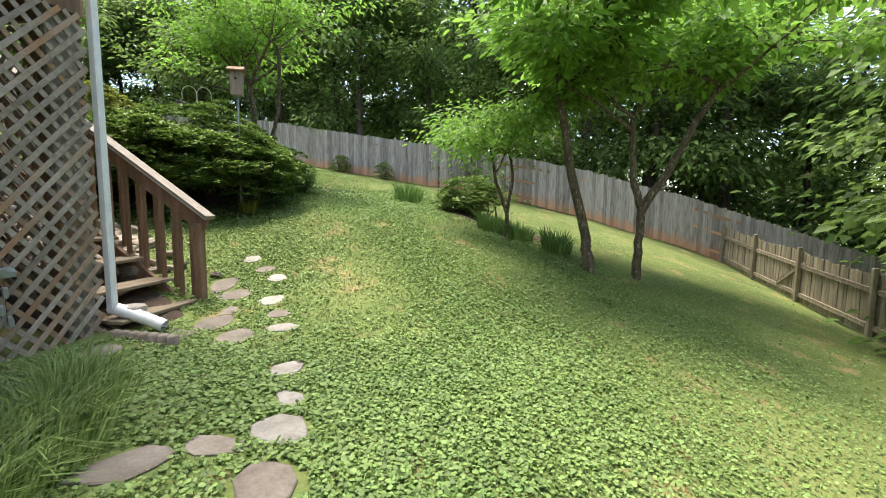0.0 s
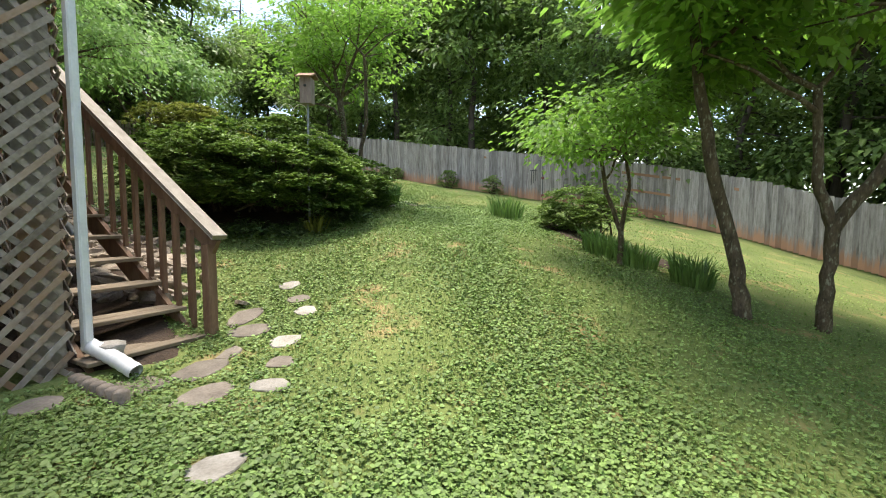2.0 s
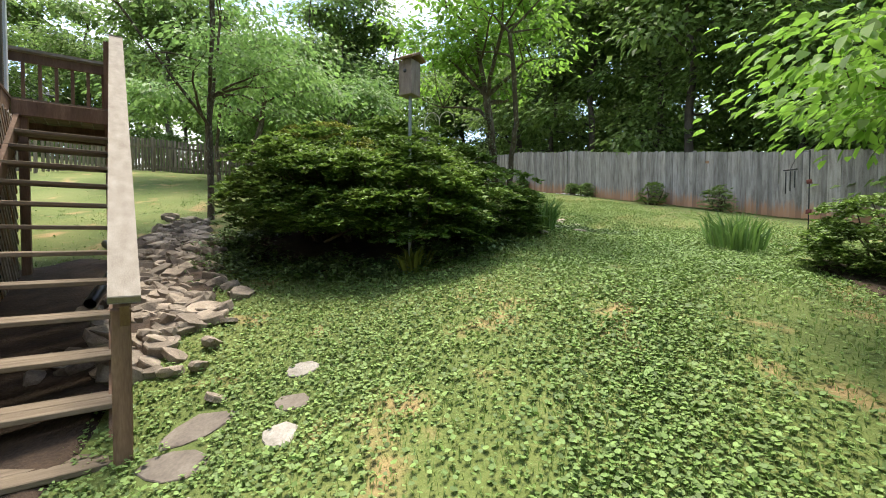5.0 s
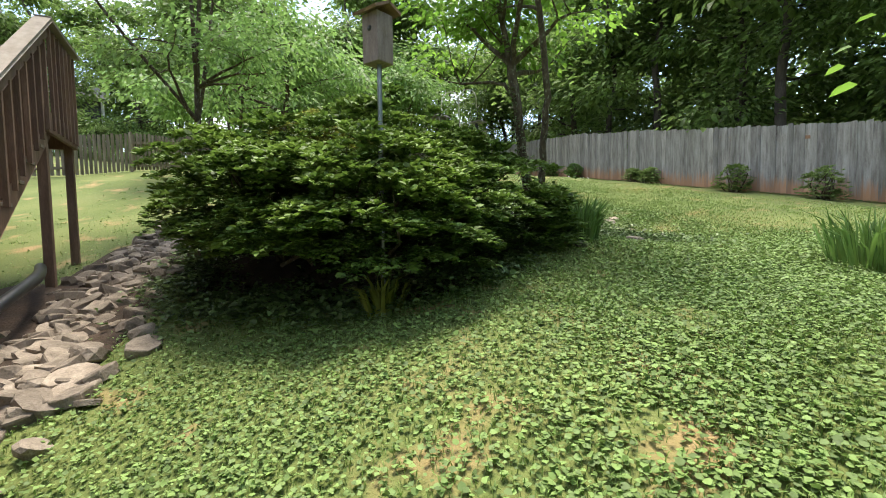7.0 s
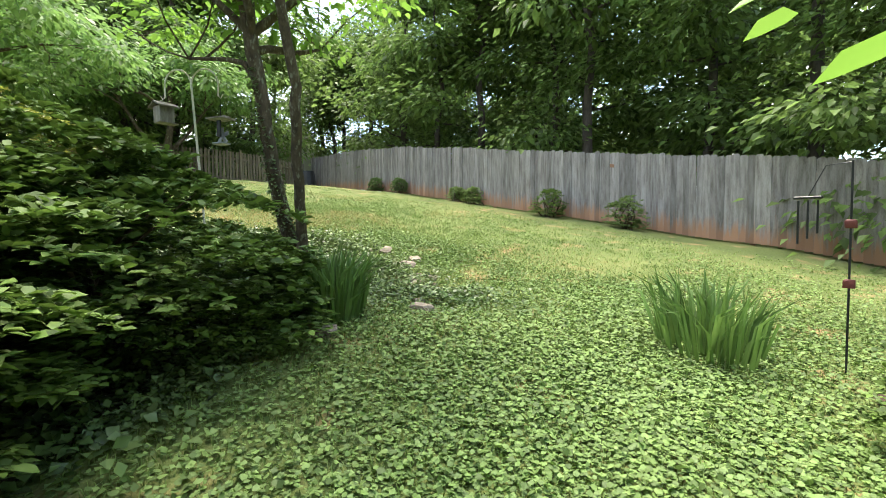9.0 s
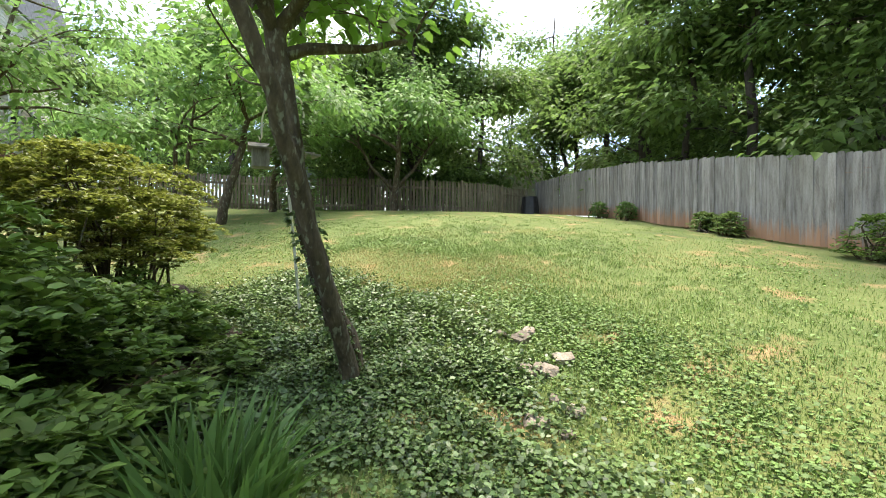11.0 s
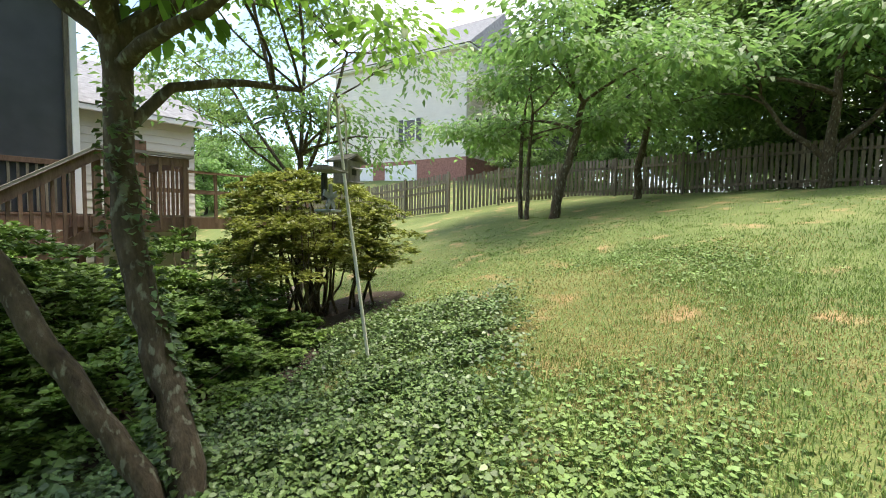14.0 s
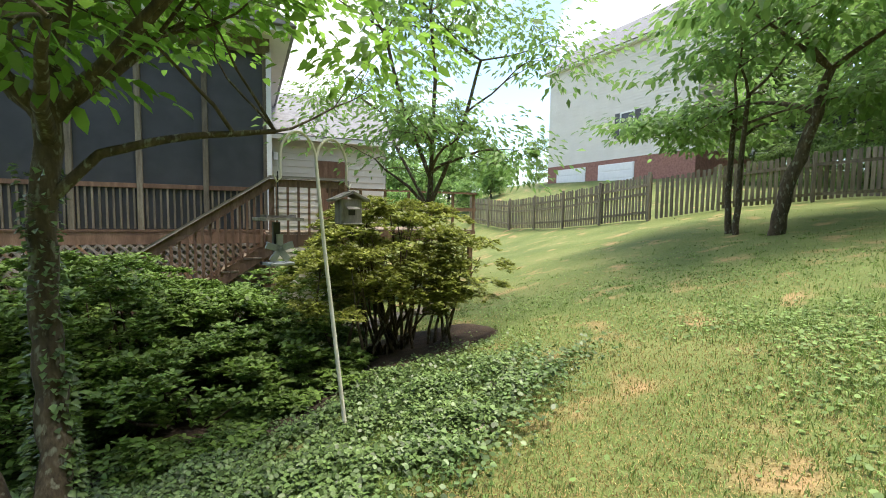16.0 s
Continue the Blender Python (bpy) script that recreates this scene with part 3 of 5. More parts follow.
def make_bush(name, x, y, lobes, count, size, mat, seed, label, category="bush", stems=14, group=""):
    """A shrub: lobes are (dx, dy, dz, rx, ry, rz) mounds whose outer skin carries leaf whorls in layers."""
    rng = np.random.default_rng(seed)
    z = float(ground_at(x, y))
    bush = thing(name, pose(x, y, z), label, category, group)
    ats, dirs, paths = [], [], []
    vol = np.array([l[3] * l[4] + l[4] * l[5] for l in lobes])
    whorls = 20 if count > 10000 else 6
    for l, share in zip(lobes, vol / vol.sum()):
        shelves = max(10, int(count * share / 6 / whorls))
        m = shelves * whorls
        v = rng.normal(size=(shelves, 3))
        v /= np.linalg.norm(v, axis=1)[:, None]
        v[:, 2] = np.where(v[:, 2] < -0.85, -v[:, 2], v[:, 2])
        lump = 1 + 0.1 * np.sin(v[:, 0] * 7 + seed + l[0]) * np.cos(v[:, 1] * 6 + 2 * v[:, 2]) + np.abs(rng.normal(0, 0.07, shelves))
        depth = 1 - 0.28 * rng.random(shelves) ** 2
        c = np.array(l[:3]) + v * np.array(l[3:]) * (lump * depth)[:, None]
        wide = np.repeat((0.09 + 0.13 * min(l[3:])) * rng.uniform(0.7, 1.5, shelves), whorls)
        r, a = wide * np.sqrt(rng.random(m)), rng.uniform(0, 6.28, m)
        tilt = np.repeat(v, whorls, 0)
        off = np.stack([r * np.cos(a), r * np.sin(a), 0 * r], 1)
        off[:, 2] = -0.3 * (off[:, 0] * tilt[:, 0] + off[:, 1] * tilt[:, 1]) - 0.9 * r * r + rng.normal(0, 0.016, m)
        c, v = np.repeat(c, whorls, 0) + off, tilt
        c[:, 2] = np.maximum(c[:, 2], ground_at(x + c[:, 0], y + c[:, 1]) - z + 0.1)
        whorl = np.repeat(c, 6, 0)
        a = np.tile(np.arange(6) * 1.047, m) + np.repeat(rng.uniform(0, 6, m), 6)
        d = np.stack([np.cos(a), np.sin(a), rng.uniform(0.05, 0.6, 6 * m)], 1) + np.repeat(v, 6, 0) * 0.35
        ats.append(whorl + rng.normal(0, 0.008, whorl.shape))
        dirs.append(d)
        for _ in range(max(3, int(stems * share) + 1)):
            a, h = rng.uniform(0, 6.28), rng.uniform(0.3, 0.95)
            end = np.array([l[0] + l[3] * 0.8 * h * np.cos(a), l[1] + l[4] * 0.8 * h * np.sin(a), l[2] + l[5] * rng.uniform(0.3, 0.9)])
            foot = np.array([l[0] * 0.7 + rng.normal(0, 0.15), l[1] * 0.7 + rng.normal(0, 0.15), -0.05])
            mid = foot * 0.45 + end * 0.55 + rng.normal(0, 0.1, 3)
            paths.append([(foot, 0.025), ((foot + mid) / 2 + rng.normal(0, 0.04, 3), 0.02), (mid, 0.014), (end, 0.005)])
    at, d = np.concatenate(ats), np.concatenate(dirs)
    tagged(part("stemwork", tube_mesh("stemwork", paths, BARK, 5), BARK, bush), kind="stuff")
    part("foliage", leaf_mesh("foliage", at, d, rng.uniform(0.6, 1.25, len(at)) * size, mat, rng, wide=0.5, fold=0.2, oval=True), mat, bush)
    return bush


def make_clump(name, x, y, radius, count, tall, width, mat, seed, label, category="plant", arch=0.5, group=""):
    rng = np.random.default_rng(seed)
    r, a = radius * np.sqrt(rng.random(count)), rng.uniform(0, 6.28, count)
    gx, gy = r * np.cos(a), r * np.sin(a)
    z0 = float(ground_at(x, y))
    at = np.stack([gx * 0.7, gy * 0.7, ground_at(x + gx, y + gy) - z0 - 0.02], 1)
    lean = np.stack([gx, gy, 0 * gx], 1) / radius * arch + np.concatenate([rng.normal(0, 0.18, (count, 2)), np.zeros((count, 1))], 1)
    me = blade_mesh(name, at, lean, rng.uniform(0.55, 1.1, count) * tall, rng.uniform(0.7, 1.3, count) * width, mat, rng)
    clump = thing(name, pose(x, y, z0), label, category, group)
    tagged(part("leaves", me, mat, clump), kind="stuff")
    return clump


# ---- fences ----
def picket_mesh(name, wide, tall, thick, mat, dog=0.03, seed=0):
    rng = random.Random(seed)
    bm = bmesh.new()
    w = wide / 2
    outline = [(-w, 0), (w, 0), (w + rng.uniform(-0.003, 0.003), tall - dog), (w - dog, tall), (-w + dog, tall + rng.uniform(-0.006, 0.006)), (-w, tall - dog)]
    front = [bm.verts.new((a, -thick / 2, b)) for a, b in outline]
    back = [bm.verts.new((a, thick / 2, b)) for a, b in outline]
    bm.faces.new(front)
    bm.faces.new(back[::-1])
    for i in range(6):
        j = (i + 1) % 6
        bm.faces.new((front[j], front[i], back[i], back[j]))
    return as_mesh(name, bm, mat)


def run_points(line, step):
    out, carry = [], 0.0
    for (x0, y0), (x1, y1) in zip(line, line[1:]):
        length = math.hypot(x1 - x0, y1 - y0)
        s = carry
        while s < length:
            f = s / length
            out.append((x0 + (x1 - x0) * f, y0 + (y1 - y0) * f, math.degrees(math.atan2(y1 - y0, x1 - x0))))
            s += step
        carry = s - length
    return out


def make_fence(name, line, tall, wide, gap, mat, label, post_step=2.4, post_tall=None, clear=0.04, side=1, dog=0.03, seed=1, sway=0.9):
    rng = random.Random(seed)
    root = thing(name, pose(*line[0], float(ground_at(*line[0]))), label, "fence", kind="")
    inv = root.matrix_world.inverted()
    meshes = [picket_mesh("picket", wide, tall + d, 0.018, mat, dog, k) for k, d in enumerate((0, 0.015, -0.02, 0.03, -0.008, 0.0))]
    for x, y, a in run_points(line, wide + gap):
        ob = new("picket", meshes[rng.randrange(6)])
        ob.parent = root
        out = rng.uniform(-0.005, 0.005)
        ob.matrix_local = inv @ pose(x - math.sin(radians(a)) * out, y + math.cos(radians(a)) * out, float(ground_at(x, y)) + clear, rng.uniform(-0.8, 0.8), rng.uniform(-sway, sway), a)
    post = block((0, 0, 0), (0.09, 0.09, (post_tall or tall) + 0.3), 0.008)
    post = as_mesh("post", post, mat)
    spots = run_points(line, post_step)
    for x, y, a in spots:
        nx, ny = -math.sin(radians(a)) * 0.075 * side, math.cos(radians(a)) * 0.075 * side
        part("post", post, mat, root, m=inv @ pose(x + nx, y + ny, float(ground_at(x, y)) + (post_tall or tall) / 2 - 0.13, 0, rng.uniform(-1, 1), a))
    for (x0, y0, a), (x1, y1, _) in zip(spots, spots[1:]):
        nx, ny = -math.sin(radians(a)) * 0.033 * side, math.cos(radians(a)) * 0.033 * side
        for h in (0.22, tall - 0.28) if tall < 1.5 else (0.3, 0.95, tall - 0.3):
            p0 = inv @ Vector((x0 + nx, y0 + ny, float(ground_at(x0, y0)) + h))
            p1 = inv @ Vector((x1 + nx, y1 + ny, float(ground_at(x1, y1)) + h))
            part("rail", board(p0, p1, 0.04, 0.085), mat, root)
    return root


BOARD_LINE = [(-26.5, 18.95), (-16.0, 19.3), (-9.7, 20.2), (-2.0, 20.8), (6.0, 20.4), (13.0, 19.6)]
GATE_LINE = [(6.05, 20.3), (7.0, 15.6), (7.9, 12.0), (8.8, 7.5)]
PICKET_LINE = [(-26.3, 18.3), (-24.2, 16.2), (-23.3, 14.0), (-22.6, 7.0), (-22.2, 3.8), (-18.0, 0.3)]
PICKET_LINE_2 = [(-17.9, 0.2), (-17.2, -3.4), (-16.6, -7.6), (-15.3, -14.0)]


# ---- the house: porch, stair, landing ----
HOUSE = Matrix(((-0.978, 0.208, 0, -1.5), (-0.208, -0.978, 0, 5.96), (0, 0, 1, 0), (0, 0, 0, 1)))
FLOOR = 3.27


def lattice_panel(parent, a, b, z0, z1, out, step=0.168, wide=0.045):
    """Crossed diagonal slats between two plan points, in two layers set along out."""
    a, b, out = Vector((*a, 0)), Vector((*b, 0)), Vector((*out, 0))
    length, high = (b - a).length, z1 - z0
    d = (b - a) / length
    for layer, sign in ((0, 1), (1, -1)):
        s = -high
        while s < length + high:
            lo, hi = max(0.0, -s if sign > 0 else s - length), min(high, length - s if sign > 0 else s)
            if hi - lo > 0.08:
                p, q = (a + d * (s + sign * h) + Vector((0, 0, z0 + h)) + out * (0.012 + 0.014 * layer) for h in (lo, hi))
                part("slat", board(p, q, wide, 0.012, 0.0, up=out), LATTICEWOOD, parent)
            s += step


def make_porch():
    porch = thing("screened_porch", HOUSE, "raised screened porch of weathered wood with lattice skirting", "porch")
    lattice_panel(porch, (0.2, 1.15), (0.2, 8.0), -0.15, FLOOR - 0.25, (-1, 0))
    lattice_panel(porch, (0.3, 1.1), (4.8, 1.1), 0.0, FLOOR - 0.25, (0, -1))
    for u, v in ((0.35, 1.3), (0.35, 4.4), (0.35, 7.8), (2.6, 1.3), (4.7, 1.3)):
        part("support_post", block((u + 0.08, v, FLOOR / 2 - 0.3), (0.16, 0.16, FLOOR + 0.4)), DECKWOOD, porch)
    part("corner_board", block((0.31, 1.28, FLOOR / 2 - 0.2), (0.05, 0.28, FLOOR)), LATTICEWOOD, porch)
    part("rim_board", block((2.5, 1.14, FLOOR - 0.12), (4.6, 0.05, 0.26)), DECKWOOD, porch)
    part("rim_board", block((0.22, 4.6, FLOOR - 0.12), (0.05, 6.9, 0.26)), DECKWOOD, porch)
    part("deck_floor", block((2.5, 4.6, FLOOR + 0.02), (4.7, 7.0, 0.04)), DECKWOOD, porch)
    for u, v in ((0.3, 1.22), (1.4, 1.22), (2.5, 1.22), (3.65, 1.22), (4.8, 1.22), (0.3, 3.0), (0.3, 4.8), (0.3, 6.6)):
        part("post", block((u, v, FLOOR + 1.9), (0.1, 0.1, 3.8)), PICKETWOOD, porch)
    # solid dark sheets for screens, their colour holding the dimness of the porch behind
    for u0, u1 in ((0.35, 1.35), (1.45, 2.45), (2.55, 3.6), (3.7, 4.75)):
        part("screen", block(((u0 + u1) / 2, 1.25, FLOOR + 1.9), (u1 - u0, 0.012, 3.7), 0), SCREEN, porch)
        part("rail", block(((u0 + u1) / 2, 1.21, FLOOR + 0.9), (u1 - u0, 0.05, 0.09)), DECKWOOD, porch)
        for k in range(9):
            part("baluster", block((u0 + (k + 0.5) * (u1 - u0) / 9, 1.22, FLOOR + 0.47), (0.035, 0.03, 0.82), 0), PICKETWOOD, porch)
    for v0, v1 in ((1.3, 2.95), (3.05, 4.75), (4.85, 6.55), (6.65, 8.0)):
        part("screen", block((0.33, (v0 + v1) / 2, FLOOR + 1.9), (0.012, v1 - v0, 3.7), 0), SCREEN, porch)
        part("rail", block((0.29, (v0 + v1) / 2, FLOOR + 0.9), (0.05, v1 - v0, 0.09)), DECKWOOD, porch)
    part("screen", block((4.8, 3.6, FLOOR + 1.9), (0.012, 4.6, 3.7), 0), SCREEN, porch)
    part("corner_trim", block((4.87, 1.2, FLOOR + 1.9), (0.1, 0.12, 3.8)), TRIM, porch)
    part("header", block((2.55, 1.22, FLOOR + 3.9), (4.7, 0.16, 0.3)), PICKETWOOD, porch)
    part("header", block((0.28, 4.6, FLOOR + 3.9), (0.16, 6.8, 0.3)), PICKETWOOD, porch)
    part("soffit", block((2.5, 4.4, FLOOR + 4.1), (5.6, 7.6, 0.1)), TRIM, porch)
    bm = bmesh.new()
    for x, z in ((-0.5, 4.16), (2.5, 5.9), (5.4, 4.16)):
        for v in (0.5, 8.4):
            bm.verts.new((x, v, FLOOR + z))
    bm.verts.ensure_lookup_table()
    q = bm.verts
    for f in ((0, 1, 3, 2), (2, 3, 5, 4), (0, 2, 4), (1, 5, 3), (0, 4, 5, 1)):
        bm.faces.new([q[i] for i in f])
    part("roof", bm, ROOFING, porch)


def make_stair():
    stair = thing("deck_stair", HOUSE, "open wooden deck stair with stained balusters and pale sloping handrail", "stairs")
    n, u0, u1 = 13, 0.02, 4.72
    rise, run = (FLOOR - 0.08) / n, (u1 - u0) / (n - 1)
    for k in range(n - 1):
        z = 0.1 + k * rise
        for d in (0.0, 0.165):
            part("tread", block((u0 + k * run + 0.08 + d, 0.56, z), (0.155, 1.1, 0.04), 0.006), TREADWOOD, stair)
    foot, top = Vector((u0 + 0.05, 0, -0.12)), Vector((u1 + 0.2, 0, FLOOR - 0.2))
    for v in (0.05, 1.05):
        part("stringer", board(foot + Vector((0.05, v, 0)), top + Vector((0, v, 0)), 0.045, 0.24), DECKWOOD, stair)
    a, b = Vector((-0.12, -0.02, 1.12)), Vector((4.83, -0.02, 4.36))
    slope = (b.z - a.z) / (b.x - a.x)
    part("handrail", board(a, b, 0.15, 0.045, 0.006, up=(-slope, 0, 1)), CAPWOOD, stair, "bleached sloping wooden handrail cap")
    part("top_rail", board(a + Vector((0.06, 0.0, -0.11)), b + Vector((0, 0.0, -0.11)), 0.04, 0.17, up=(-slope, 0, 1)), DECKWOOD, stair)
    part("newel_post", block((0.03, 0.0, 0.45), (0.1, 0.1, 1.2), 0.006), DECKWOOD, stair)
    k, u = 0, 0.16
    while u < 4.78:
        z0, z1 = -0.02 + (u - 0.02) * slope, 1.0 + u * slope
        part("baluster", block((u, 0.02 if k % 2 else -0.035, (z0 + z1) / 2), (0.045, 0.04, z1 - z0), 0), DECKWOOD, stair)
        u, k = u + 0.125, k + 1
    return stair


def make_landing():
    deck = thing("deck_landing", HOUSE, "small raised stained wood landing with baluster guard", "deck")
    part("rim_board", block((5.5, 0.0, FLOOR - 0.14), (1.5, 0.045, 0.26)), DECKWOOD, deck)
    part("rim_board", block((4.75, 0.55, FLOOR - 0.1), (0.045, 1.1, 0.2)), DECKWOOD, deck)
    part("rim_board", block((6.25, 1.0, FLOOR - 0.14), (0.045, 2.0, 0.26)), DECKWOOD, deck)
    for k in range(9):
        part("deck_board", block((5.5, 0.08 + k * 0.145, FLOOR + 0.012), (1.5, 0.135, 0.035), 0), TREADWOOD, deck)
    for u, v in ((4.85, 0.08), (6.17, 0.08), (4.85, 1.0)):
        z = FLOOR + 0.45 if v < 0.5 else FLOOR / 2 + 0.4
        low = 0.6
        part("post", block((u, v, (low + FLOOR + (1.0 if v < 0.5 else -0.2)) / 2), (0.1, 0.1, FLOOR + (1.0 if v < 0.5 else -0.2) - low)), DECKWOOD, deck)
    part("handrail", board((4.8, -0.02, 4.36), (6.28, -0.02, 4.36), 0.15, 0.045), CAPWOOD, deck)
    part("top_rail", block((5.5, 0.0, 4.25), (1.45, 0.04, 0.14)), DECKWOOD, deck)
    part("handrail", board((6.22, 0.0, 4.36), (6.22, 2.0, 4.36), 0.15, 0.045), CAPWOOD, deck)
    part("top_rail", block((6.22, 1.0, 4.25), (0.04, 2.0, 0.14)), DECKWOOD, deck)
    for k in range(7):
        part("baluster", block((4.94 + k * 0.2, -0.03, FLOOR + 0.4), (0.045, 0.035, 1.25), 0), DECKWOOD, deck)
    for k in range(9):
        part("baluster", block((6.25, 0.16 + k * 0.2, FLOOR + 0.4), (0.035, 0.045, 1.25), 0), DECKWOOD, deck)
    # the lower deck running on from the landing
    part("rim_board", block((8.3, 2.0, FLOOR - 0.14), (4.0, 0.045, 0.26)), DECKWOOD, deck)
    part("deck_board", block((8.3, 3.6, FLOOR), (4.0, 3.2, 0.04)), TREADWOOD, deck)
    part("handrail", board((6.3, 2.0, 4.3), (10.3, 2.0, 4.3), 0.14, 0.045), DECKWOOD, deck)
    part("middle_rail", board((6.3, 2.0, 3.85), (10.3, 2.0, 3.85), 0.04, 0.09), DECKWOOD, deck)
    for k in range(7):
        part("baluster", block((6.4 + k * 0.64, 2.0, FLOOR + 0.45), (0.06, 0.06, 1.15), 0), DECKWOOD, deck)
    for u in (8.2, 10.2):
        part("post", block((u, 2.1, FLOOR / 2 + 0.4), (0.12, 0.12, FLOOR - 1.0)), DECKWOOD, deck)
    return deck


def siding_wall(parent, a, b, z0, z1, out, mat=SIDING, step=0.2):
    """Lapped boards between two plan points."""
    a, b, out = Vector((*a, 0)), Vector((*b, 0)), Vector((*out, 0))
    bm = bmesh.new()
    z = z0
    while z < z1 - 0.01:
        h = min(step, z1 - z)
        p = [a + Vector((0, 0, z)) + out * 0.03, b + Vector((0, 0, z)) + out * 0.03, b + Vector((0, 0, z + h)), a + Vector((0, 0, z + h))]
        low = [a + Vector((0, 0, z)), b + Vector((0, 0, z))]
        v = [bm.verts.new(q) for q in p + low]
        bm.faces.new(v[:4])
        bm.faces.new((v[4], v[5], v[1], v[0]))
        z += h
    return part("siding", bm, mat, parent)


def window(parent, centre, across, out, wide, tall):
    """A sash window with frame, two panes and a middle rail."""
    c, ax, o = Vector(centre), Vector((*across, 0)), Vector((*out, 0))
    up = Vector((0, 0, 1))
    frame_bm = bmesh.new()
    for s in (-1, 1):
        beam(frame_bm, c + ax * s * wide / 2 - up * tall / 2 + o * 0.05, c + ax * s * wide / 2 + up * tall / 2 + o * 0.05, 0.1, 0.06, up=o)
        beam(frame_bm, c - ax * wide / 2 + up * s * tall / 2 + o * 0.052, c + ax * wide / 2 + up * s * tall / 2 + o * 0.052, 0.1, 0.06, up=o)
    beam(frame_bm, c - ax * wide / 2 + o * 0.045, c + ax * wide / 2 + o * 0.045, 0.06, 0.05, up=o)
    win = part("window", frame_bm, TRIM, parent)
    for s in (-1, 1):
        part("pane", board(c - ax * (wide / 2 - 0.05) + up * s * tall / 4 + o * 0.035, c + ax * (wide / 2 - 0.05) + up * s * tall / 4 + o * 0.035, tall / 2 - 0.06, 0.01, 0, up=o), DARKGLASS, win)


def make_house():
    """The cream wing of the house behind the porch."""
    house = thing("house", HOUSE, "cream-sided house wing with grey shingle roof behind the deck", "house")
    u0, u1, v0, v1, top = 4.9, 8.6, 5.2, 14.0, 5.9
    part("wall", block(((u0 + u1) / 2, (v0 + v1) / 2, 3.2), (u1 - u0, v1 - v0, 5.2), 0), SIDING, house)
    siding_wall(house, (u0, v0 - 0.02), (u1, v0 - 0.02), 1.5, top, (0, -1))
    siding_wall(house, (u1 + 0.02, v0), (u1 + 0.02, v1), 1.5, top, (1, 0))
    part("gutter", block(((u0 + u1) / 2, v0 - 0.35, top + 0.02), (u1 - u0 + 0.8, 0.12, 0.14)), TRIM, house)
    part("roof", board(((u0 + u1) / 2, v0 - 0.4, top + 0.05), ((u0 + u1) / 2, v0 + 4.4, top + 2.4), u1 - u0 + 0.8, 0.12), ROOFING, house)
    part("roof", board(((u0 + u1) / 2, v0 + 4.4, top + 2.4), ((u0 + u1) / 2, v1 + 0.4, top + 0.05), u1 - u0 + 0.8, 0.12), ROOFING, house)
    part("door", block((6.9, v0 - 0.06, FLOOR + 1.02), (0.9, 0.06, 2.05)), DECKWOOD, house)
    lamp = part("wall_lamp", block((5.2, v0 - 0.12, FLOOR + 2.1), (0.14, 0.14, 0.24), 0.03), TRIM, house)
    # the house body behind the porch
    part("wall", block((0.3, 11.2, 3.5), (9.0, 6.2, 7.4), 0), SIDING, house)
    part("roof", block((0.3, 11.2, 7.4), (10.0, 7.2, 0.3), 0.05), ROOFING, house)


make_porch()
make_stair()
make_landing()
make_house()


def make_downspout():
    spout = thing("downspout", HOUSE, "white painted downspout with flexible elbow at the porch corner", "downspout")
    part("pipe", block((0.22, 1.02, 1.72), (0.09, 0.07, 3.1), 0.012), WHITE, spout)
    rings = []
    for k in range(17):
        s = k / 16
        p = np.array([0.22 - 0.6 * max(0, s - 0.15) ** 1.1, 1.02 - 0.12 * s, 0.24 - 0.2 * s + 0.02 * math.sin(s * 3)])
        rings.append((p, 0.062 + 0.006 * (k % 2)))
    part("elbow", tube_mesh("elbow", [rings], WHITE, 12), WHITE, spout, "white ribbed flexible elbow")
    return spout


make_downspout()


# ---- the things of the yard ----
def make_birdhouse():
    x, y = -3.77, 8.62
    z = float(ground_at(x, y))
    bird = thing("birdhouse", pose(x, y, z, rz=35), "weathered wooden birdhouse on a grey metal pole", "birdhouse")
    part("pole", tube_mesh("pole", [[((0, 0, -0.1), 0.022), ((0, 0, 1.2), 0.022), ((0.01, 0, 2.2), 0.022)]], GREYMETAL, 8), GREYMETAL, bird)
    bm = block((0, 0, 2.42), (0.2, 0.2, 0.44), 0.006)
    part("box", bm, BIRDWOOD, bird)
    bm = bmesh.new()
    beam(bm, (0, -0.16, 2.64), (0, 0.02, 2.73), 0.3, 0.025)
    beam(bm, (0, 0.0, 2.73), (0, 0.16, 2.66), 0.3, 0.025)
    part("roof", bm, DECKWOOD, bird)
    # no hole is cut: a black disc paints the dark inside
    part("entrance_hole", tube_mesh("hole", [[((0, -0.1, 2.5), 0.025), ((0, -0.106, 2.5), 0.025), ((0, -0.107, 2.5), 0.001)]], BLACKPLASTIC, 10), BLACKPLASTIC, bird)


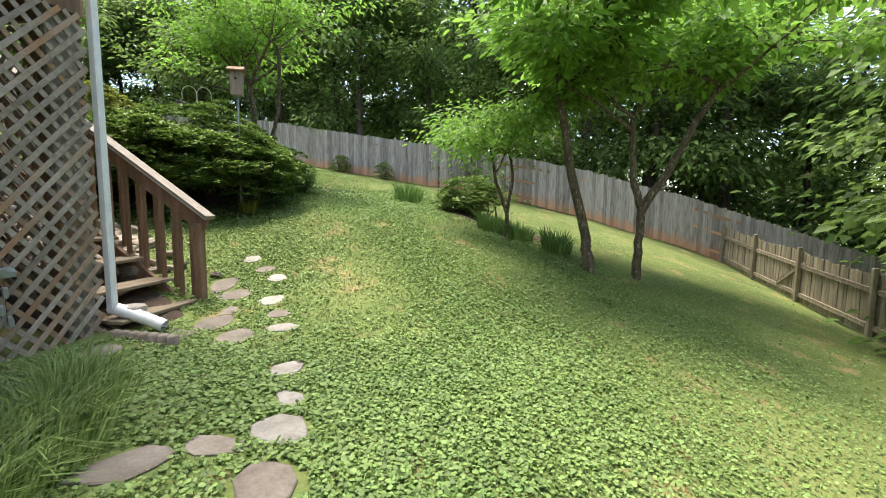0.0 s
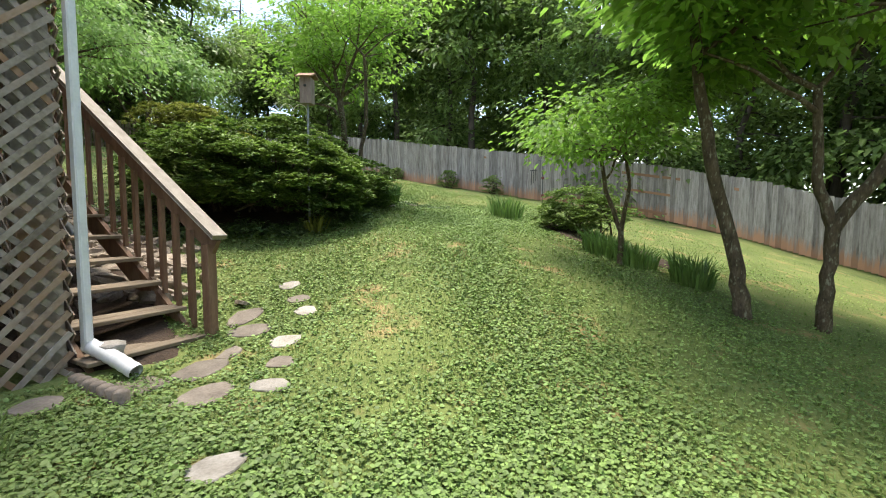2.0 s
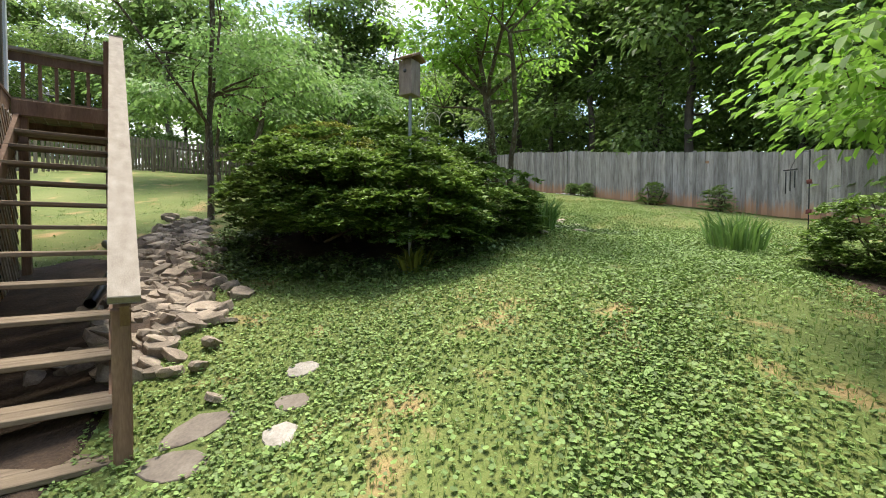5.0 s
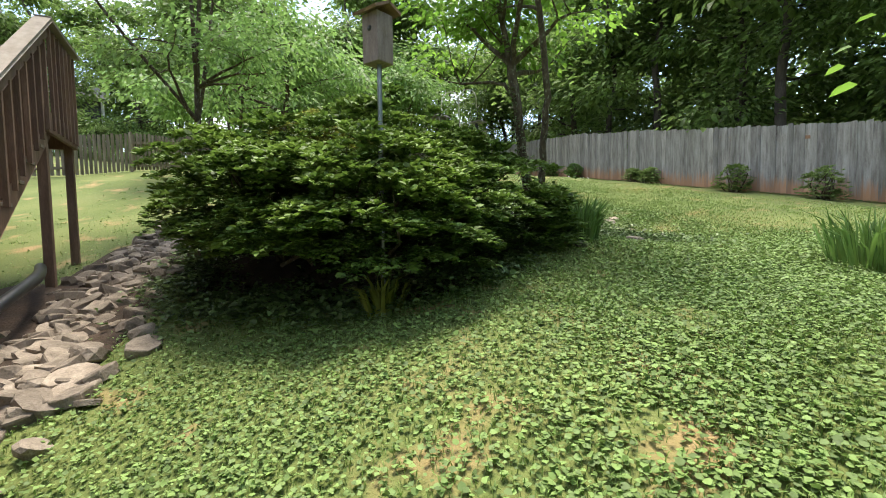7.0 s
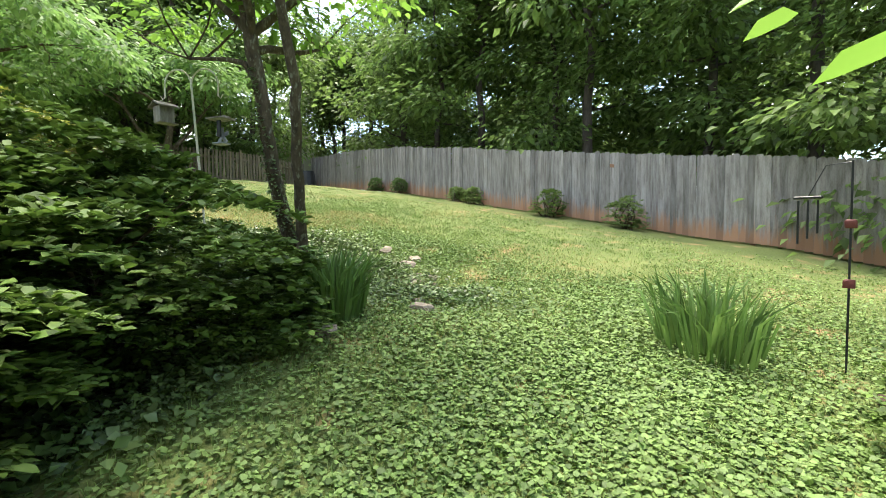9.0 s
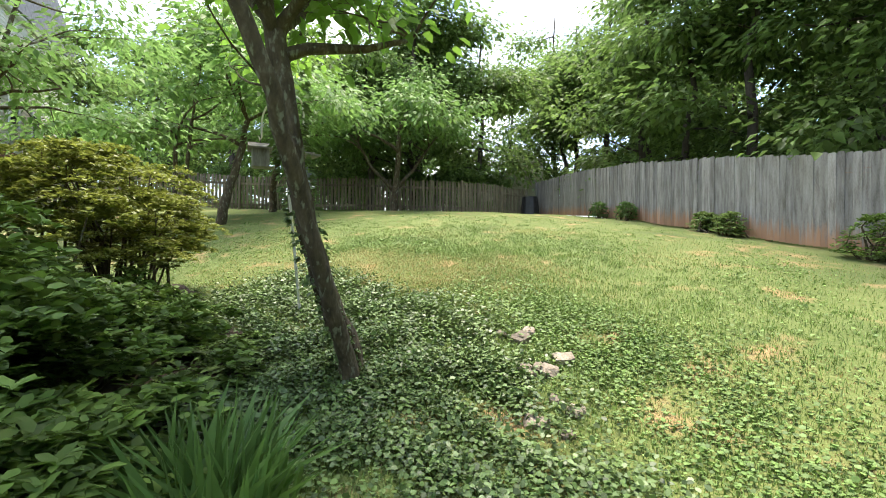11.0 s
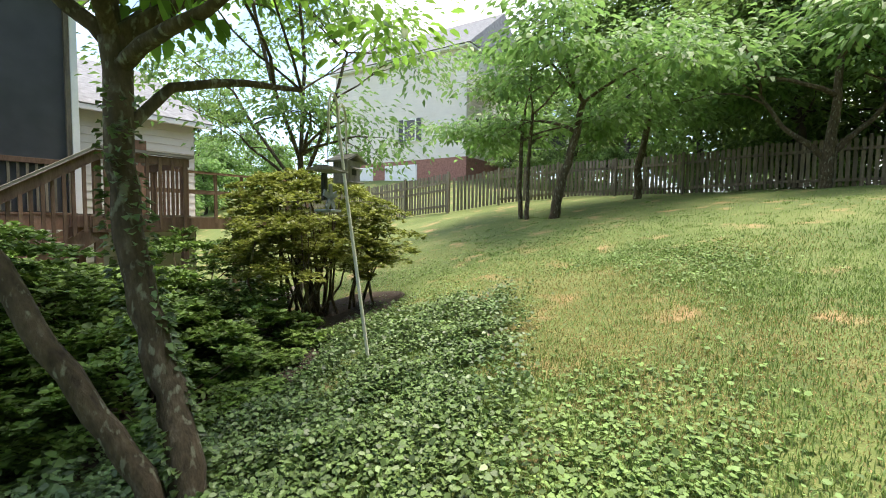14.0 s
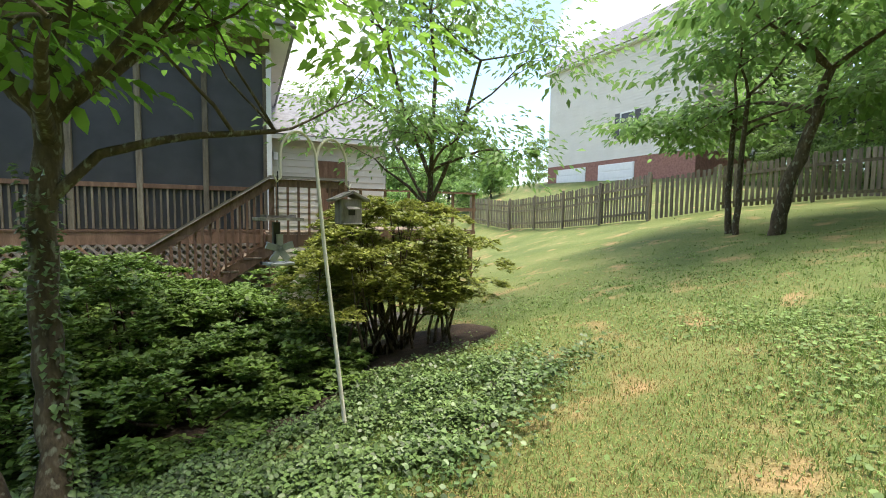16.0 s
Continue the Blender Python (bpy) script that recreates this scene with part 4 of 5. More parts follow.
def make_hook():
    """The leaning double shepherd's hook with its hanging house and tray."""
    x, y = -7.72, 10.8
    z = float(ground_at(x, y))
    hook = thing("shepherd_hook", pose(x, y, z), "tall pale double shepherd hook leaning in the ivy", "garden hook")
    top, ax = np.array([0.23, -0.15, 4.03 - z]), np.array([0.634, 0.773, 0])
    part("rod", tube_mesh("rod", [[((0, 0, -0.15), 0.015), (0.35 * top + [0.015, 0, 0], 0.015), (0.7 * top + [0.012, 0, 0], 0.014), (top, 0.013)]], POLEWHITE, 8), POLEWHITE, hook)
    for k in (-1, 1):
        arc = [(top + k * ax * 0.17 * (1 - math.cos(a)) + [0, 0, 0.2 * math.sin(a) - (0.1 if a > 3.2 else 0)], 0.01) for a in np.linspace(0, 3.3, 16)]
        end = arc[-1][0]
        arc += [(end + k * ax * 0.03 + [0, 0, -0.03], 0.007), (end + k * ax * 0.06 + [0, 0, 0.02], 0.006)]
        part("crook", tube_mesh("crook", [arc], POLEWHITE, 7), POLEWHITE, hook)
    base = np.array([x, y, z])
    p, q = base + top - ax * 0.36, base + top + ax * 0.36
    box_house = thing("bird_feeder", pose(p[0], p[1], 3.68, rz=20), "grey wooden birdhouse feeder hanging from the hook", "bird feeder")
    part("body", block((0, 0, 0), (0.17, 0.17, 0.2), 0.004), WEATHERED, box_house)
    for k in (-1, 1):
        part("roof", board((0, 0, 0.155), (k * 0.14, 0, 0.09), 0.24, 0.014), WEATHERED, box_house)
    part("porch_roof", board((0.0, 0.08, 0.045), (0.0, 0.14, 0.02), 0.09, 0.01), WEATHERED, box_house)
    # black plate painted in for the shade inside the doorway
    part("opening", block((0, 0.086, 0.0), (0.055, 0.008, 0.055), 0), BLACKPLASTIC, box_house)
    part("perch", block((0, 0.11, -0.095), (0.16, 0.06, 0.012)), WEATHERED, box_house)
    part("hanger", tube_mesh("hanger", [[((0, 0, 0.15), 0.004), ((0.0, 0, 0.25), 0.004)]], BLACKPLASTIC, 5), BLACKPLASTIC, box_house)
    tray = thing("bird_feeder", pose(q[0], q[1], 3.42, rz=35), "grey hanging feeder with a flat roof and star shaped sides", "bird feeder")
    part("roof", board((-0.13, 0, 0.2), (0.13, 0, 0.2), 0.2, 0.014), WEATHERED, tray)
    part("roof_ridge", board((-0.1, 0, 0.215), (0.1, 0, 0.215), 0.1, 0.02), WEATHERED, tray)
    for k in range(5):
        a = 1.57 + k * 1.2566
        part("star_arm", board((0, 0.02, 0), (0.1 * math.cos(a), 0.02, 0.1 * math.sin(a)), 0.045, 0.012, 0.002, up=(0, 1, 0)), GREYMETAL, tray)
    part("suet_cage", block((0, -0.03, 0.08), (0.05, 0.03, 0.2), 0.004), BLACKPLASTIC, tray)
    part("floor", block((0, 0, -0.1), (0.17, 0.13, 0.02)), GREYMETAL, tray)
    part("hanger", tube_mesh("hanger", [[((0, 0, 0.2), 0.004), ((0, 0, 0.52), 0.004)]], BLACKPLASTIC, 5), BLACKPLASTIC, tray)


def make_chime():
    x, y = -2.3, 14.1
    z = float(ground_at(x, y))
    chime = thing("wind_chime", pose(x, y, z), "dark wind chime and red ornaments on a garden stake", "wind chime")
    part("stake", tube_mesh("stake", [[((0.25, 0, -0.1), 0.008), ((0.25, 0, 1.5), 0.008)]], BLACKPLASTIC, 6), BLACKPLASTIC, chime)
    part("crossbar", block((-0.0, 0, 1.25), (0.18, 0.04, 0.02)), BLACKPLASTIC, chime)
    for k in range(3):
        part("tube", tube_mesh("tube", [[((-0.06 + k * 0.06, 0, 1.23), 0.008), ((-0.06 + k * 0.06, 0, 0.9 + 0.04 * k), 0.008)]], BLACKPLASTIC, 6), BLACKPLASTIC, chime)
    part("hanger", tube_mesh("hanger", [[((0, 0, 1.26), 0.004), ((0.1, 0, 1.48), 0.004), ((0.25, 0, 1.49), 0.004)]], BLACKPLASTIC, 5), BLACKPLASTIC, chime)
    for h in (1.05, 0.62):
        part("ornament", stone_mesh("ornament", (0.07, 0.03, 0.07), RUST, int(h * 10), False), RUST, chime, m=pose(0.25, 0, h))


make_birdhouse()
make_hook()
make_chime()

DOG = "small dogwood with dark spotted bark and drooping green leaves"
make_tree("dogwood", 2.57, 10.83, [[(0, 0, -0.1, 0.115), (-0.1, -0.05, 0.6, 0.09), (-0.4, -0.15, 1.9, 0.08), (-0.6, -0.2, 2.9, 0.07), (-0.7, -0.2, 3.8, 0.05)]], 11, DOG, per=17, size=0.19, spread=0.32, flat=0.16, length=1.75, droop=0.02)
make_tree("dogwood", 3.34, 11.34, [[(0, 0, -0.1, 0.095), (0.02, 0, 0.7, 0.075), (0.04, 0, 1.35, 0.08)], [(0.04, 0, 1.3, 0.075), (-0.15, -0.05, 1.9, 0.06), (-0.2, -0.05, 3.0, 0.05)],
                                   [(0.04, 0, 1.3, 0.085), (0.45, 0.15, 2.0, 0.07), (0.85, 0.3, 2.9, 0.06), (1.2, 0.3, 3.5, 0.05)]], 12, "dogwood forking low with dark bark and wide leafy crown", per=15, size=0.19, spread=0.32, flat=0.16, length=1.7, droop=0.01, fork=True)
make_tree("dogwood", 0.75, 11.5, [[(0, 0, -0.1, 0.055), (0, 0, 0.6, 0.045)], [(0, 0, 0.55, 0.04), (-0.25, -0.05, 1.2, 0.035), (-0.35, -0.1, 1.9, 0.03)],
                                  [(0, 0, 0.55, 0.04), (0.1, 0.05, 1.3, 0.03), (0.0, 0, 2.0, 0.025)]], 13, "slender young dogwood with twin stems and bright leaves", per=8, length=0.95, levels=3, spread=0.26, flat=0.5, size=0.11, droop=0.0, fork=True)
make_tree("dogwood", -6.2, 11.5, [[(0, 0.05, -0.2, 0.105), (0.02, -0.07, 0.35, 0.083), (0.1, -0.21, 0.78, 0.078), (0.17, -0.32, 1.27, 0.073), (0.21, -0.4, 1.77, 0.07), (0.22, -0.5, 2.45, 0.072)],
                                  [(0.22, -0.5, 2.4, 0.05), (0.22, -0.6, 2.9, 0.044), (0.1, -0.7, 3.7, 0.036)], [(0.22, -0.5, 2.4, 0.046), (-0.15, -0.45, 2.8, 0.04), (-0.62, -0.3, 3.25, 0.032), (-1.2, -0.3, 3.7, 0.026)],
                                  [(0.22, -0.5, 2.4, 0.044), (0.55, -0.6, 2.75, 0.038), (1.1, -0.7, 3.3, 0.032)], [(0.2, -0.42, 1.95, 0.034), (-0.05, -0.5, 2.25, 0.03), (-0.5, -0.65, 2.4, 0.024), (-1.0, -0.9, 2.5, 0.018)],
                                  [(0.12, 0.02, -0.2, 0.07), (0.17, 0.0, 0.17, 0.062), (0.27, -0.04, 0.37, 0.057), (0.47, -0.12, 0.77, 0.054), (0.69, -0.22, 1.27, 0.05), (0.95, -0.3, 1.77, 0.047), (1.2, -0.5, 2.4, 0.042), (1.5, -0.8, 3.1, 0.034)]], 14,
          "leaning twin-stemmed dogwood with lichen spotted bark and climbing ivy", per=5, size=0.125, spread=0.24, flat=0.25, length=1.15, droop=-0.06, fork=True)
make_tree("dogwood", -9.1, 6.0, [[(0, 0, -0.1, 0.075), (0, 0, 1.4, 0.06), (-0.05, 0, 2.6, 0.05)], [(-0.05, 0, 2.5, 0.04), (0.5, 0.1, 3.8, 0.035), (0.8, 0.1, 5.0, 0.028)],
                                 [(0, 0, 1.9, 0.04), (-0.6, 0.1, 3.4, 0.034), (-0.9, 0.2, 4.6, 0.026)], [(-0.05, 0, 2.5, 0.04), (-0.1, 0.1, 4.2, 0.034), (0.0, 0.1, 5.4, 0.026)],
                                 [(0, 0, 2.0, 0.034), (0.5, -0.9, 3.2, 0.028), (0.7, -1.4, 3.9, 0.022)]], 15, "thin open dogwood with pale leaves beside the deck", leaf_mat=PALE, per=6, size=0.13, spread=0.34, flat=0.4, length=1.35, fork=True)
make_tree("dogwood", -15.98, 6.69, [[(0, 0, -0.1, 0.15), (0.1, 0.25, 0.9, 0.12), (-0.05, 0.55, 2.0, 0.1), (-0.2, 0.7, 3.0, 0.07)]], 16, "yard dogwood with leaning trunk and pale layered leaves", leaf_mat=PALE, per=12, length=2.1, size=0.19, spread=0.36, flat=0.22)
make_tree("dogwood", -15.95, 5.6, [[(0, 0, -0.1, 0.075), (0.0, -0.1, 1.2, 0.06), (-0.1, -0.1, 2.6, 0.05)], [(0.1, 0.3, -0.1, 0.07), (0.0, 0.2, 1.2, 0.055), (0.1, 0.4, 2.9, 0.045)]], 17,
          "yard dogwood with paired thin stems and pale leaves", leaf_mat=PALE, per=11, length=2.0, size=0.19, spread=0.36, flat=0.22)
make_tree("dogwood", -20.13, 6.95, [[(0, 0, -0.1, 0.14), (0.1, 0.1, 1.2, 0.11), (0.0, 0.3, 2.4, 0.09), (0.0, 0.3, 3.4, 0.06)]], 18, "dogwood by the picket fence with pale layered leaves", leaf_mat=PALE, per=12, length=2.2, size=0.21, spread=0.4, flat=0.22)
make_tree("dogwood", -21.54, 11.45, [[(0, 0, -0.1, 0.16), (0.1, 0.1, 1.2, 0.13), (0.2, 0.2, 2.4, 0.1), (0.2, 0.2, 3.4, 0.08)], [(0, 0, 0.8, 0.09), (-0.6, 0.8, 1.8, 0.06), (-0.8, 1.5, 2.9, 0.05)],
                                     [(0, 0, 0.8, 0.09), (0.5, -0.9, 1.7, 0.06), (0.7, -1.4, 2.6, 0.05)]], 19, "spreading dogwood by the picket fence with pale drooping leaves", leaf_mat=PALE, per=12, length=2.2, size=0.21, spread=0.4, flat=0.22, fork=True)

make_bush("azalea", -5.8, 8.6, [(1.8, 0.0, 0.6, 0.95, 1.2, 0.62), (2.4, 0.15, 0.38, 0.6, 0.95, 0.45), (0.9, 0.2, 0.9, 1.1, 1.4, 0.82), (-0.2, 0.0, 0.66, 1.2, 1.3, 0.6), (-0.4, 1.2, 0.45, 1.0, 0.85, 0.48), (-1.3, 0.4, 0.5, 0.85, 0.9, 0.5), (-0.1, -1.2, 0.6, 1.1, 1.0, 0.58), (-1.3, -1.1, 1.0, 0.8, 0.7, 0.6), (1.2, 1.4, 0.6, 0.9, 0.9, 0.62),
                               (0.9, -1.2, 0.72, 1.1, 0.9, 0.68), (1.6, -0.9, 0.6, 0.8, 0.8, 0.6), (1.25, 1.95, 0.3, 0.6, 0.5, 0.4)],
          165000, 0.076, AZALEA, 21, "broad dark green azalea mound with layered leaf whorls", stems=60)
make_bush("azalea", -8.3, 8.45, [(0.1, 0.15, 1.35, 0.95, 0.95, 0.45), (0.65, 0.7, 1.0, 0.6, 0.6, 0.36), (-0.65, 0.2, 1.1, 0.7, 0.7, 0.4), (-0.25, -0.5, 1.55, 0.75, 0.65, 0.38), (0.4, -0.25, 1.65, 0.55, 0.5, 0.32), (0.0, 0.0, 0.95, 0.95, 0.9, 0.4)],
          48000, 0.056, AZALEA_Y, 22, "yellow-green azalea with bare lower stems", stems=34)
make_bush("shrub", -0.7, 13.5, [(-0.2, 0, 0.55, 0.72, 0.68, 0.52), (0.5, -0.25, 0.4, 0.5, 0.5, 0.36), (-0.5, -0.2, 0.35, 0.42, 0.42, 0.32)], 20000, 0.06, AZALEA, 23, "loose leafy shrub in the garden bed", "shrub")
for i, (x, y, s, c, label) in enumerate(((-9.7, 19.7, 0.42, AZALEA, "small round evergreen shrub against the board fence"), (-7.35, 19.75, 0.4, WEED, "small pale green shrub against the board fence"),
                                         (-13.5, 19.4, 0.26, WEED, "pale weeds with small white flowers at the fence foot"), (-12.7, 19.45, 0.28, WEED, "pale weeds with small white flowers at the fence foot"),
                                         (-16.6, 18.9, 0.3, IRIS, "low green weeds at the fence foot"), (-18.4, 18.8, 0.3, IRIS, "low green weeds at the fence foot"))):
    make_bush("fence_shrub", x, y, [(0, 0, s * 0.8, s, s * 0.8, s)], 2600, 0.07, c, 40 + i, label, "shrub", 8, "shrubs along the fence")
for i, (x, y, r, n, tall, m) in enumerate(((-2.75, 13.55, 0.5, 200, 0.68, IRIS), (0.3, 12.0, 0.5, 260, 0.5, IRIS), (0.9, 11.8, 0.45, 240, 0.45, IRIS), (1.8, 11.6, 0.4, 180, 0.55, IRIS),
                                           (-4.5, 11.2, 0.33, 300, 0.62, IRIS), (-3.45, 8.55, 0.2, 60, 0.42, AZALEA_Y), (0.1, 3.65, 0.5, 420, 0.42, WEED), (0.5, 3.3, 0.5, 420, 0.42, WEED), (-0.3, 3.95, 0.45, 320, 0.36, WEED), (0.2, 3.05, 0.5, 360, 0.45, WEED), (-0.4, 3.2, 0.5, 400, 0.42, WEED), (0.8, 2.9, 0.45, 500, 0.4, WEED))):
    make_clump("grass_tuft" if m is WEED else "iris", x, y, r, n, tall, 0.014 if m is WEED else 0.034, m, 60 + i,
               "tuft of long pale grass beside the house" if m is WEED else "yellow-green strap leaves at the birdhouse pole" if m is AZALEA_Y else "clump of arching green strap leaves in the garden bed",
               arch=0.5 if m is IRIS else 1.05, group="" if m is WEED else "strap leaf clumps")


def make_bed(name, cx, cy, rx, ry, turn, label):
    n, rings = 40, 9
    verts, faces = [], []
    for j in range(rings + 1):
        for i in range(n):
            a = 6.2832 * i / n
            k = j / rings * (1 + 0.08 * math.sin(3 * a + cx) + 0.05 * math.sin(7 * a))
            x, y = rx * k * math.cos(a), ry * k * math.sin(a)
            c, s = math.cos(radians(turn)), math.sin(radians(turn))
            px, py = cx + c * x - s * y, cy + s * x + c * y
            verts.append((px, py, float(ground_at(px, py)) + 0.045 - 0.1 * (j == rings)))
    for j in range(rings):
        for i in range(n):
            k = (i + 1) % n
            faces.append((j * n + i, (j + 1) * n + i, (j + 1) * n + k, j * n + k))
    me = mesh_from(name, verts, faces, smooth=True)
    me.materials.append(SOIL)
    return tagged(new(name, me), label, "garden bed", kind="structure")


make_bed("garden_bed_1", -5.9, 8.7, 2.25, 2.3, 0, "dark mulched soil under the azaleas")
make_bed("garden_bed_2", -8.4, 8.5, 1.2, 1.0, 0, "dark mulched soil under the yellow azalea")
make_bed("garden_bed_4", -4.1, 4.75, 2.9, 1.2, 12, "bare dark earth beneath the stair and porch edge")
make_bed("garden_bed_5", -6.0, 5.6, 3.0, 0.6, 10, "stony earth of the drainage wash")
make_bed("garden_bed_3", -0.2, 13.0, 1.9, 0.6, -25, "dark soil strip under the irises and shrub")


def make_ivy():
    rng = np.random.default_rng(77)
    n = 62000
    r, a = np.sqrt(rng.random(n)) * rng.uniform(0.7, 1.15, n), rng.uniform(0, 6.28, n)
    r = r * (1 + 0.12 * np.sin(5 * a) + 0.08 * np.sin(11 * a + 1))
    x, y = -7.0 + 2.5 * r * np.cos(a) + rng.normal(0, 0.2, n), 11.35 + 1.35 * r * np.sin(a) + rng.normal(0, 0.15, n)
    y -= (x + 7.0) * -0.45
    mound = np.sin(x * 5.1 + 2 * np.sin(y * 3.3)) * np.cos(y * 4.7 + 1.5 * np.sin(x * 2.9))
    keep = mound + rng.normal(0, 0.45, n) > -0.45
    x, y, mound = x[keep], y[keep], mound[keep]
    n = len(x)
    at = np.stack([x, y, ground_at(x, y) + rng.uniform(0.02, 0.08, n) + 0.05 * np.clip(mound, 0, 1)], 1)
    d = np.stack([rng.normal(size=n), rng.normal(size=n), rng.uniform(0, 0.7, n)], 1)
    tagged(new("ground_ivy", leaf_mesh("ground_ivy", at, d, rng.uniform(0.024, 0.054, n), IVY, rng, wide=0.7, oval=True)), "dense low periwinkle and ivy under the dogwood", "ground cover", kind="stuff")


make_ivy()


def make_trunk_ivy():
    rng = np.random.default_rng(78)
    n = 2000
    s = rng.random(n) ** 1.5
    a = rng.uniform(0, 6.28, n)
    x = -6.2 + np.interp(s * 2.2, [0, 0.35, 0.78, 1.27, 1.77], [0, 0.02, 0.1, 0.17, 0.21]) + 0.095 * np.cos(a)
    y = 11.5 + np.interp(s * 2.2, [0, 0.35, 0.78, 1.27, 1.77], [0.0, -0.07, -0.21, -0.32, -0.4]) + 0.095 * np.sin(a)
    keep = np.sin(a * 2 + s * 5) > -0.1
    at = np.stack([x, y, float(ground_at(-6.2, 11.5)) + s * 2.2 - 0.05], 1)[keep]
    d = np.stack([np.cos(a), np.sin(a), rng.uniform(-0.6, 0.3, n)], 1)[keep]
    ob = new("climbing_ivy", leaf_mesh("climbing_ivy", at, d, rng.uniform(0.03, 0.06, len(at)), IVY, rng, wide=0.8))
    tagged(ob, "small ivy climbing the dogwood trunk", "ivy", kind="stuff")


make_trunk_ivy()


def make_under_plants():
    rng = np.random.default_rng(79)
    n = 9000
    a, r = rng.uniform(-2.4, 1.5, n), rng.normal(2.15, 0.24, n)
    x, y = -5.9 + r * np.cos(a), 8.7 + 1.03 * r * np.sin(a)
    at = np.stack([x, y, ground_at(x, y) + 0.05 + rng.uniform(0, 0.16, n) * (1 + np.sin(a * 9)) * 0.5], 1)
    d = np.stack([rng.normal(size=n), rng.normal(size=n), rng.uniform(-0.2, 0.6, n)], 1)
    ob = new("bed_edge_plants", leaf_mesh("bed_edge_plants", at, d, rng.uniform(0.04, 0.09, n), IVY, rng, wide=0.75))
    tagged(ob, "low leafy plants along the edge of the azalea bed", "ground cover", kind="stuff")


make_under_plants()


def set_stone(name, x, y, size, seed, mat, label, group, flat=True, sink=0.0, turn=0.0):
    me = stone_mesh(name, size, mat, seed, flat)
    ob = new(name, me)
    gx, gy = (float(ground_at(x + 0.2, y) - ground_at(x - 0.2, y)) / 0.4, float(ground_at(x, y + 0.2) - ground_at(x, y - 0.2)) / 0.4)
    lie = Vector((-gx, -gy, 1)).to_track_quat("Z", "Y").to_matrix().to_4x4()
    ob.matrix_world = pose(x, y, float(ground_at(x, y)) + size[2] * (0.3 if flat else 0.25) - sink + 0.018) @ lie @ pose(0, 0, 0, 0, 0, turn)
    return tagged(ob, label, "stone", group)


for i, (x, y, w, d, turn, m) in enumerate(STEPS):
    set_stone("stepping_stone", x, y, (w, d, 0.04), 100 + i, SLATE if m else STONE, "brown flagstone set in the lawn" if m else "pale flat stepping stone set in the lawn", "stepping stones", sink=0.035, turn=turn)
for i, (x, y, w) in enumerate(((-4.17, 11.03, 0.22), (-4.5, 11.4, 0.18), (-4.46, 12.02, 0.32), (-4.8, 12.2, 0.2), (-5.66, 12.74, 0.26), (-5.55, 12.9, 0.16), (-5.79, 13.05, 0.22), (-5.95, 12.95, 0.15), (-6.3, 12.84, 0.26), (-6.29, 13.0, 0.3), (-6.45, 13.2, 0.26),
                              (-6.8, 12.93, 0.28), (-6.95, 13.04, 0.24), (-6.9, 12.77, 0.18), (-8.62, 11.3, 0.26), (-8.24, 11.54, 0.2), (-9.12, 10.35, 0.24), (-8.9, 10.6, 0.16))):
    set_stone("edging_rock", x, y, (w * 0.66, w * 0.5, w * 0.3), 200 + i, CREEKROCK, "rough pale rock edging the garden bed", "edging rocks", flat=False, sink=0.02, turn=i * 37)


def make_splash_block():
    m = HOUSE @ pose(-0.35, 0.9, 0.0)
    edge = thing("splash_block", m @ pose(0, 0, float(ground_at(*(m.translation.xy))) - 0.03), "scalloped concrete edging around the downspout outlet", "edging")
    part("slab", block((0.05, 0.05, 0.0), (0.6, 0.34, 0.08), 0.015), CONCRETE, edge)
    for k in range(7):
        part("scallop", tube_mesh("scallop", [[((0.35 - k * 0.11, 0.3, -0.1), 0.055), ((0.35 - k * 0.11, 0.3, 0.11), 0.055), ((0.35 - k * 0.11, 0.3, 0.125), 0.03), ((0.35 - k * 0.11, 0.3, 0.126), 0.001)]], CONCRETE, 10), CONCRETE, edge)


make_splash_block()


def make_creek():
    """The dry wash of stones under the stair, with its drain pipe."""
    rng = random.Random(9)
    root = thing("rock_wash", pose(-3.2, 5.8, float(ground_at(-3.2, 5.8))), "dry stone-lined drainage wash beside the stair", "rocks")
    inv = root.matrix_world.inverted()
    meshes = [stone_mesh("rock", (0.42, 0.3, 0.2), CREEKROCK, 300 + k, False) for k in range(6)] + [stone_mesh("rock", (0.5, 0.36, 0.12), CREEKROCK, 320 + k) for k in range(3)]
    for k in range(300):
        s = rng.random()
        x = -2.6 - 6.6 * s + rng.gauss(0, 0.3)
        y = 6.0 - 0.5 * s + rng.gauss(0, 0.34 - 0.12 * s)
        if y < 3.6:
            continue
        r = rng.uniform(0.32, 0.85)
        part("rock", meshes[rng.randrange(9)], CREEKROCK, root, m=inv @ pose(x, y, float(ground_at(x, y)) + 0.03, rng.uniform(-24, 24), rng.uniform(-24, 24), rng.uniform(0, 360)) @ Matrix.Scale(r, 4))
    drain = thing("drain_pipe", pose(-3.6, 5.3, float(ground_at(-3.6, 5.3)) + 0.16), "black corrugated drain pipe lying over the rocks", "pipe")
    pts = [((0.1 - 2.6 * s, -0.5 * s + 0.25 * math.sin(3 * s), 0.1 + 0.62 * s + 0.12 * math.sin(4 * s)), 0.055 + 0.004 * (k % 2)) for k, s in enumerate(np.linspace(0, 1, 60))]
    part("hose", tube_mesh("hose", [pts], BLACKPLASTIC, 10), BLACKPLASTIC, drain)


make_creek()


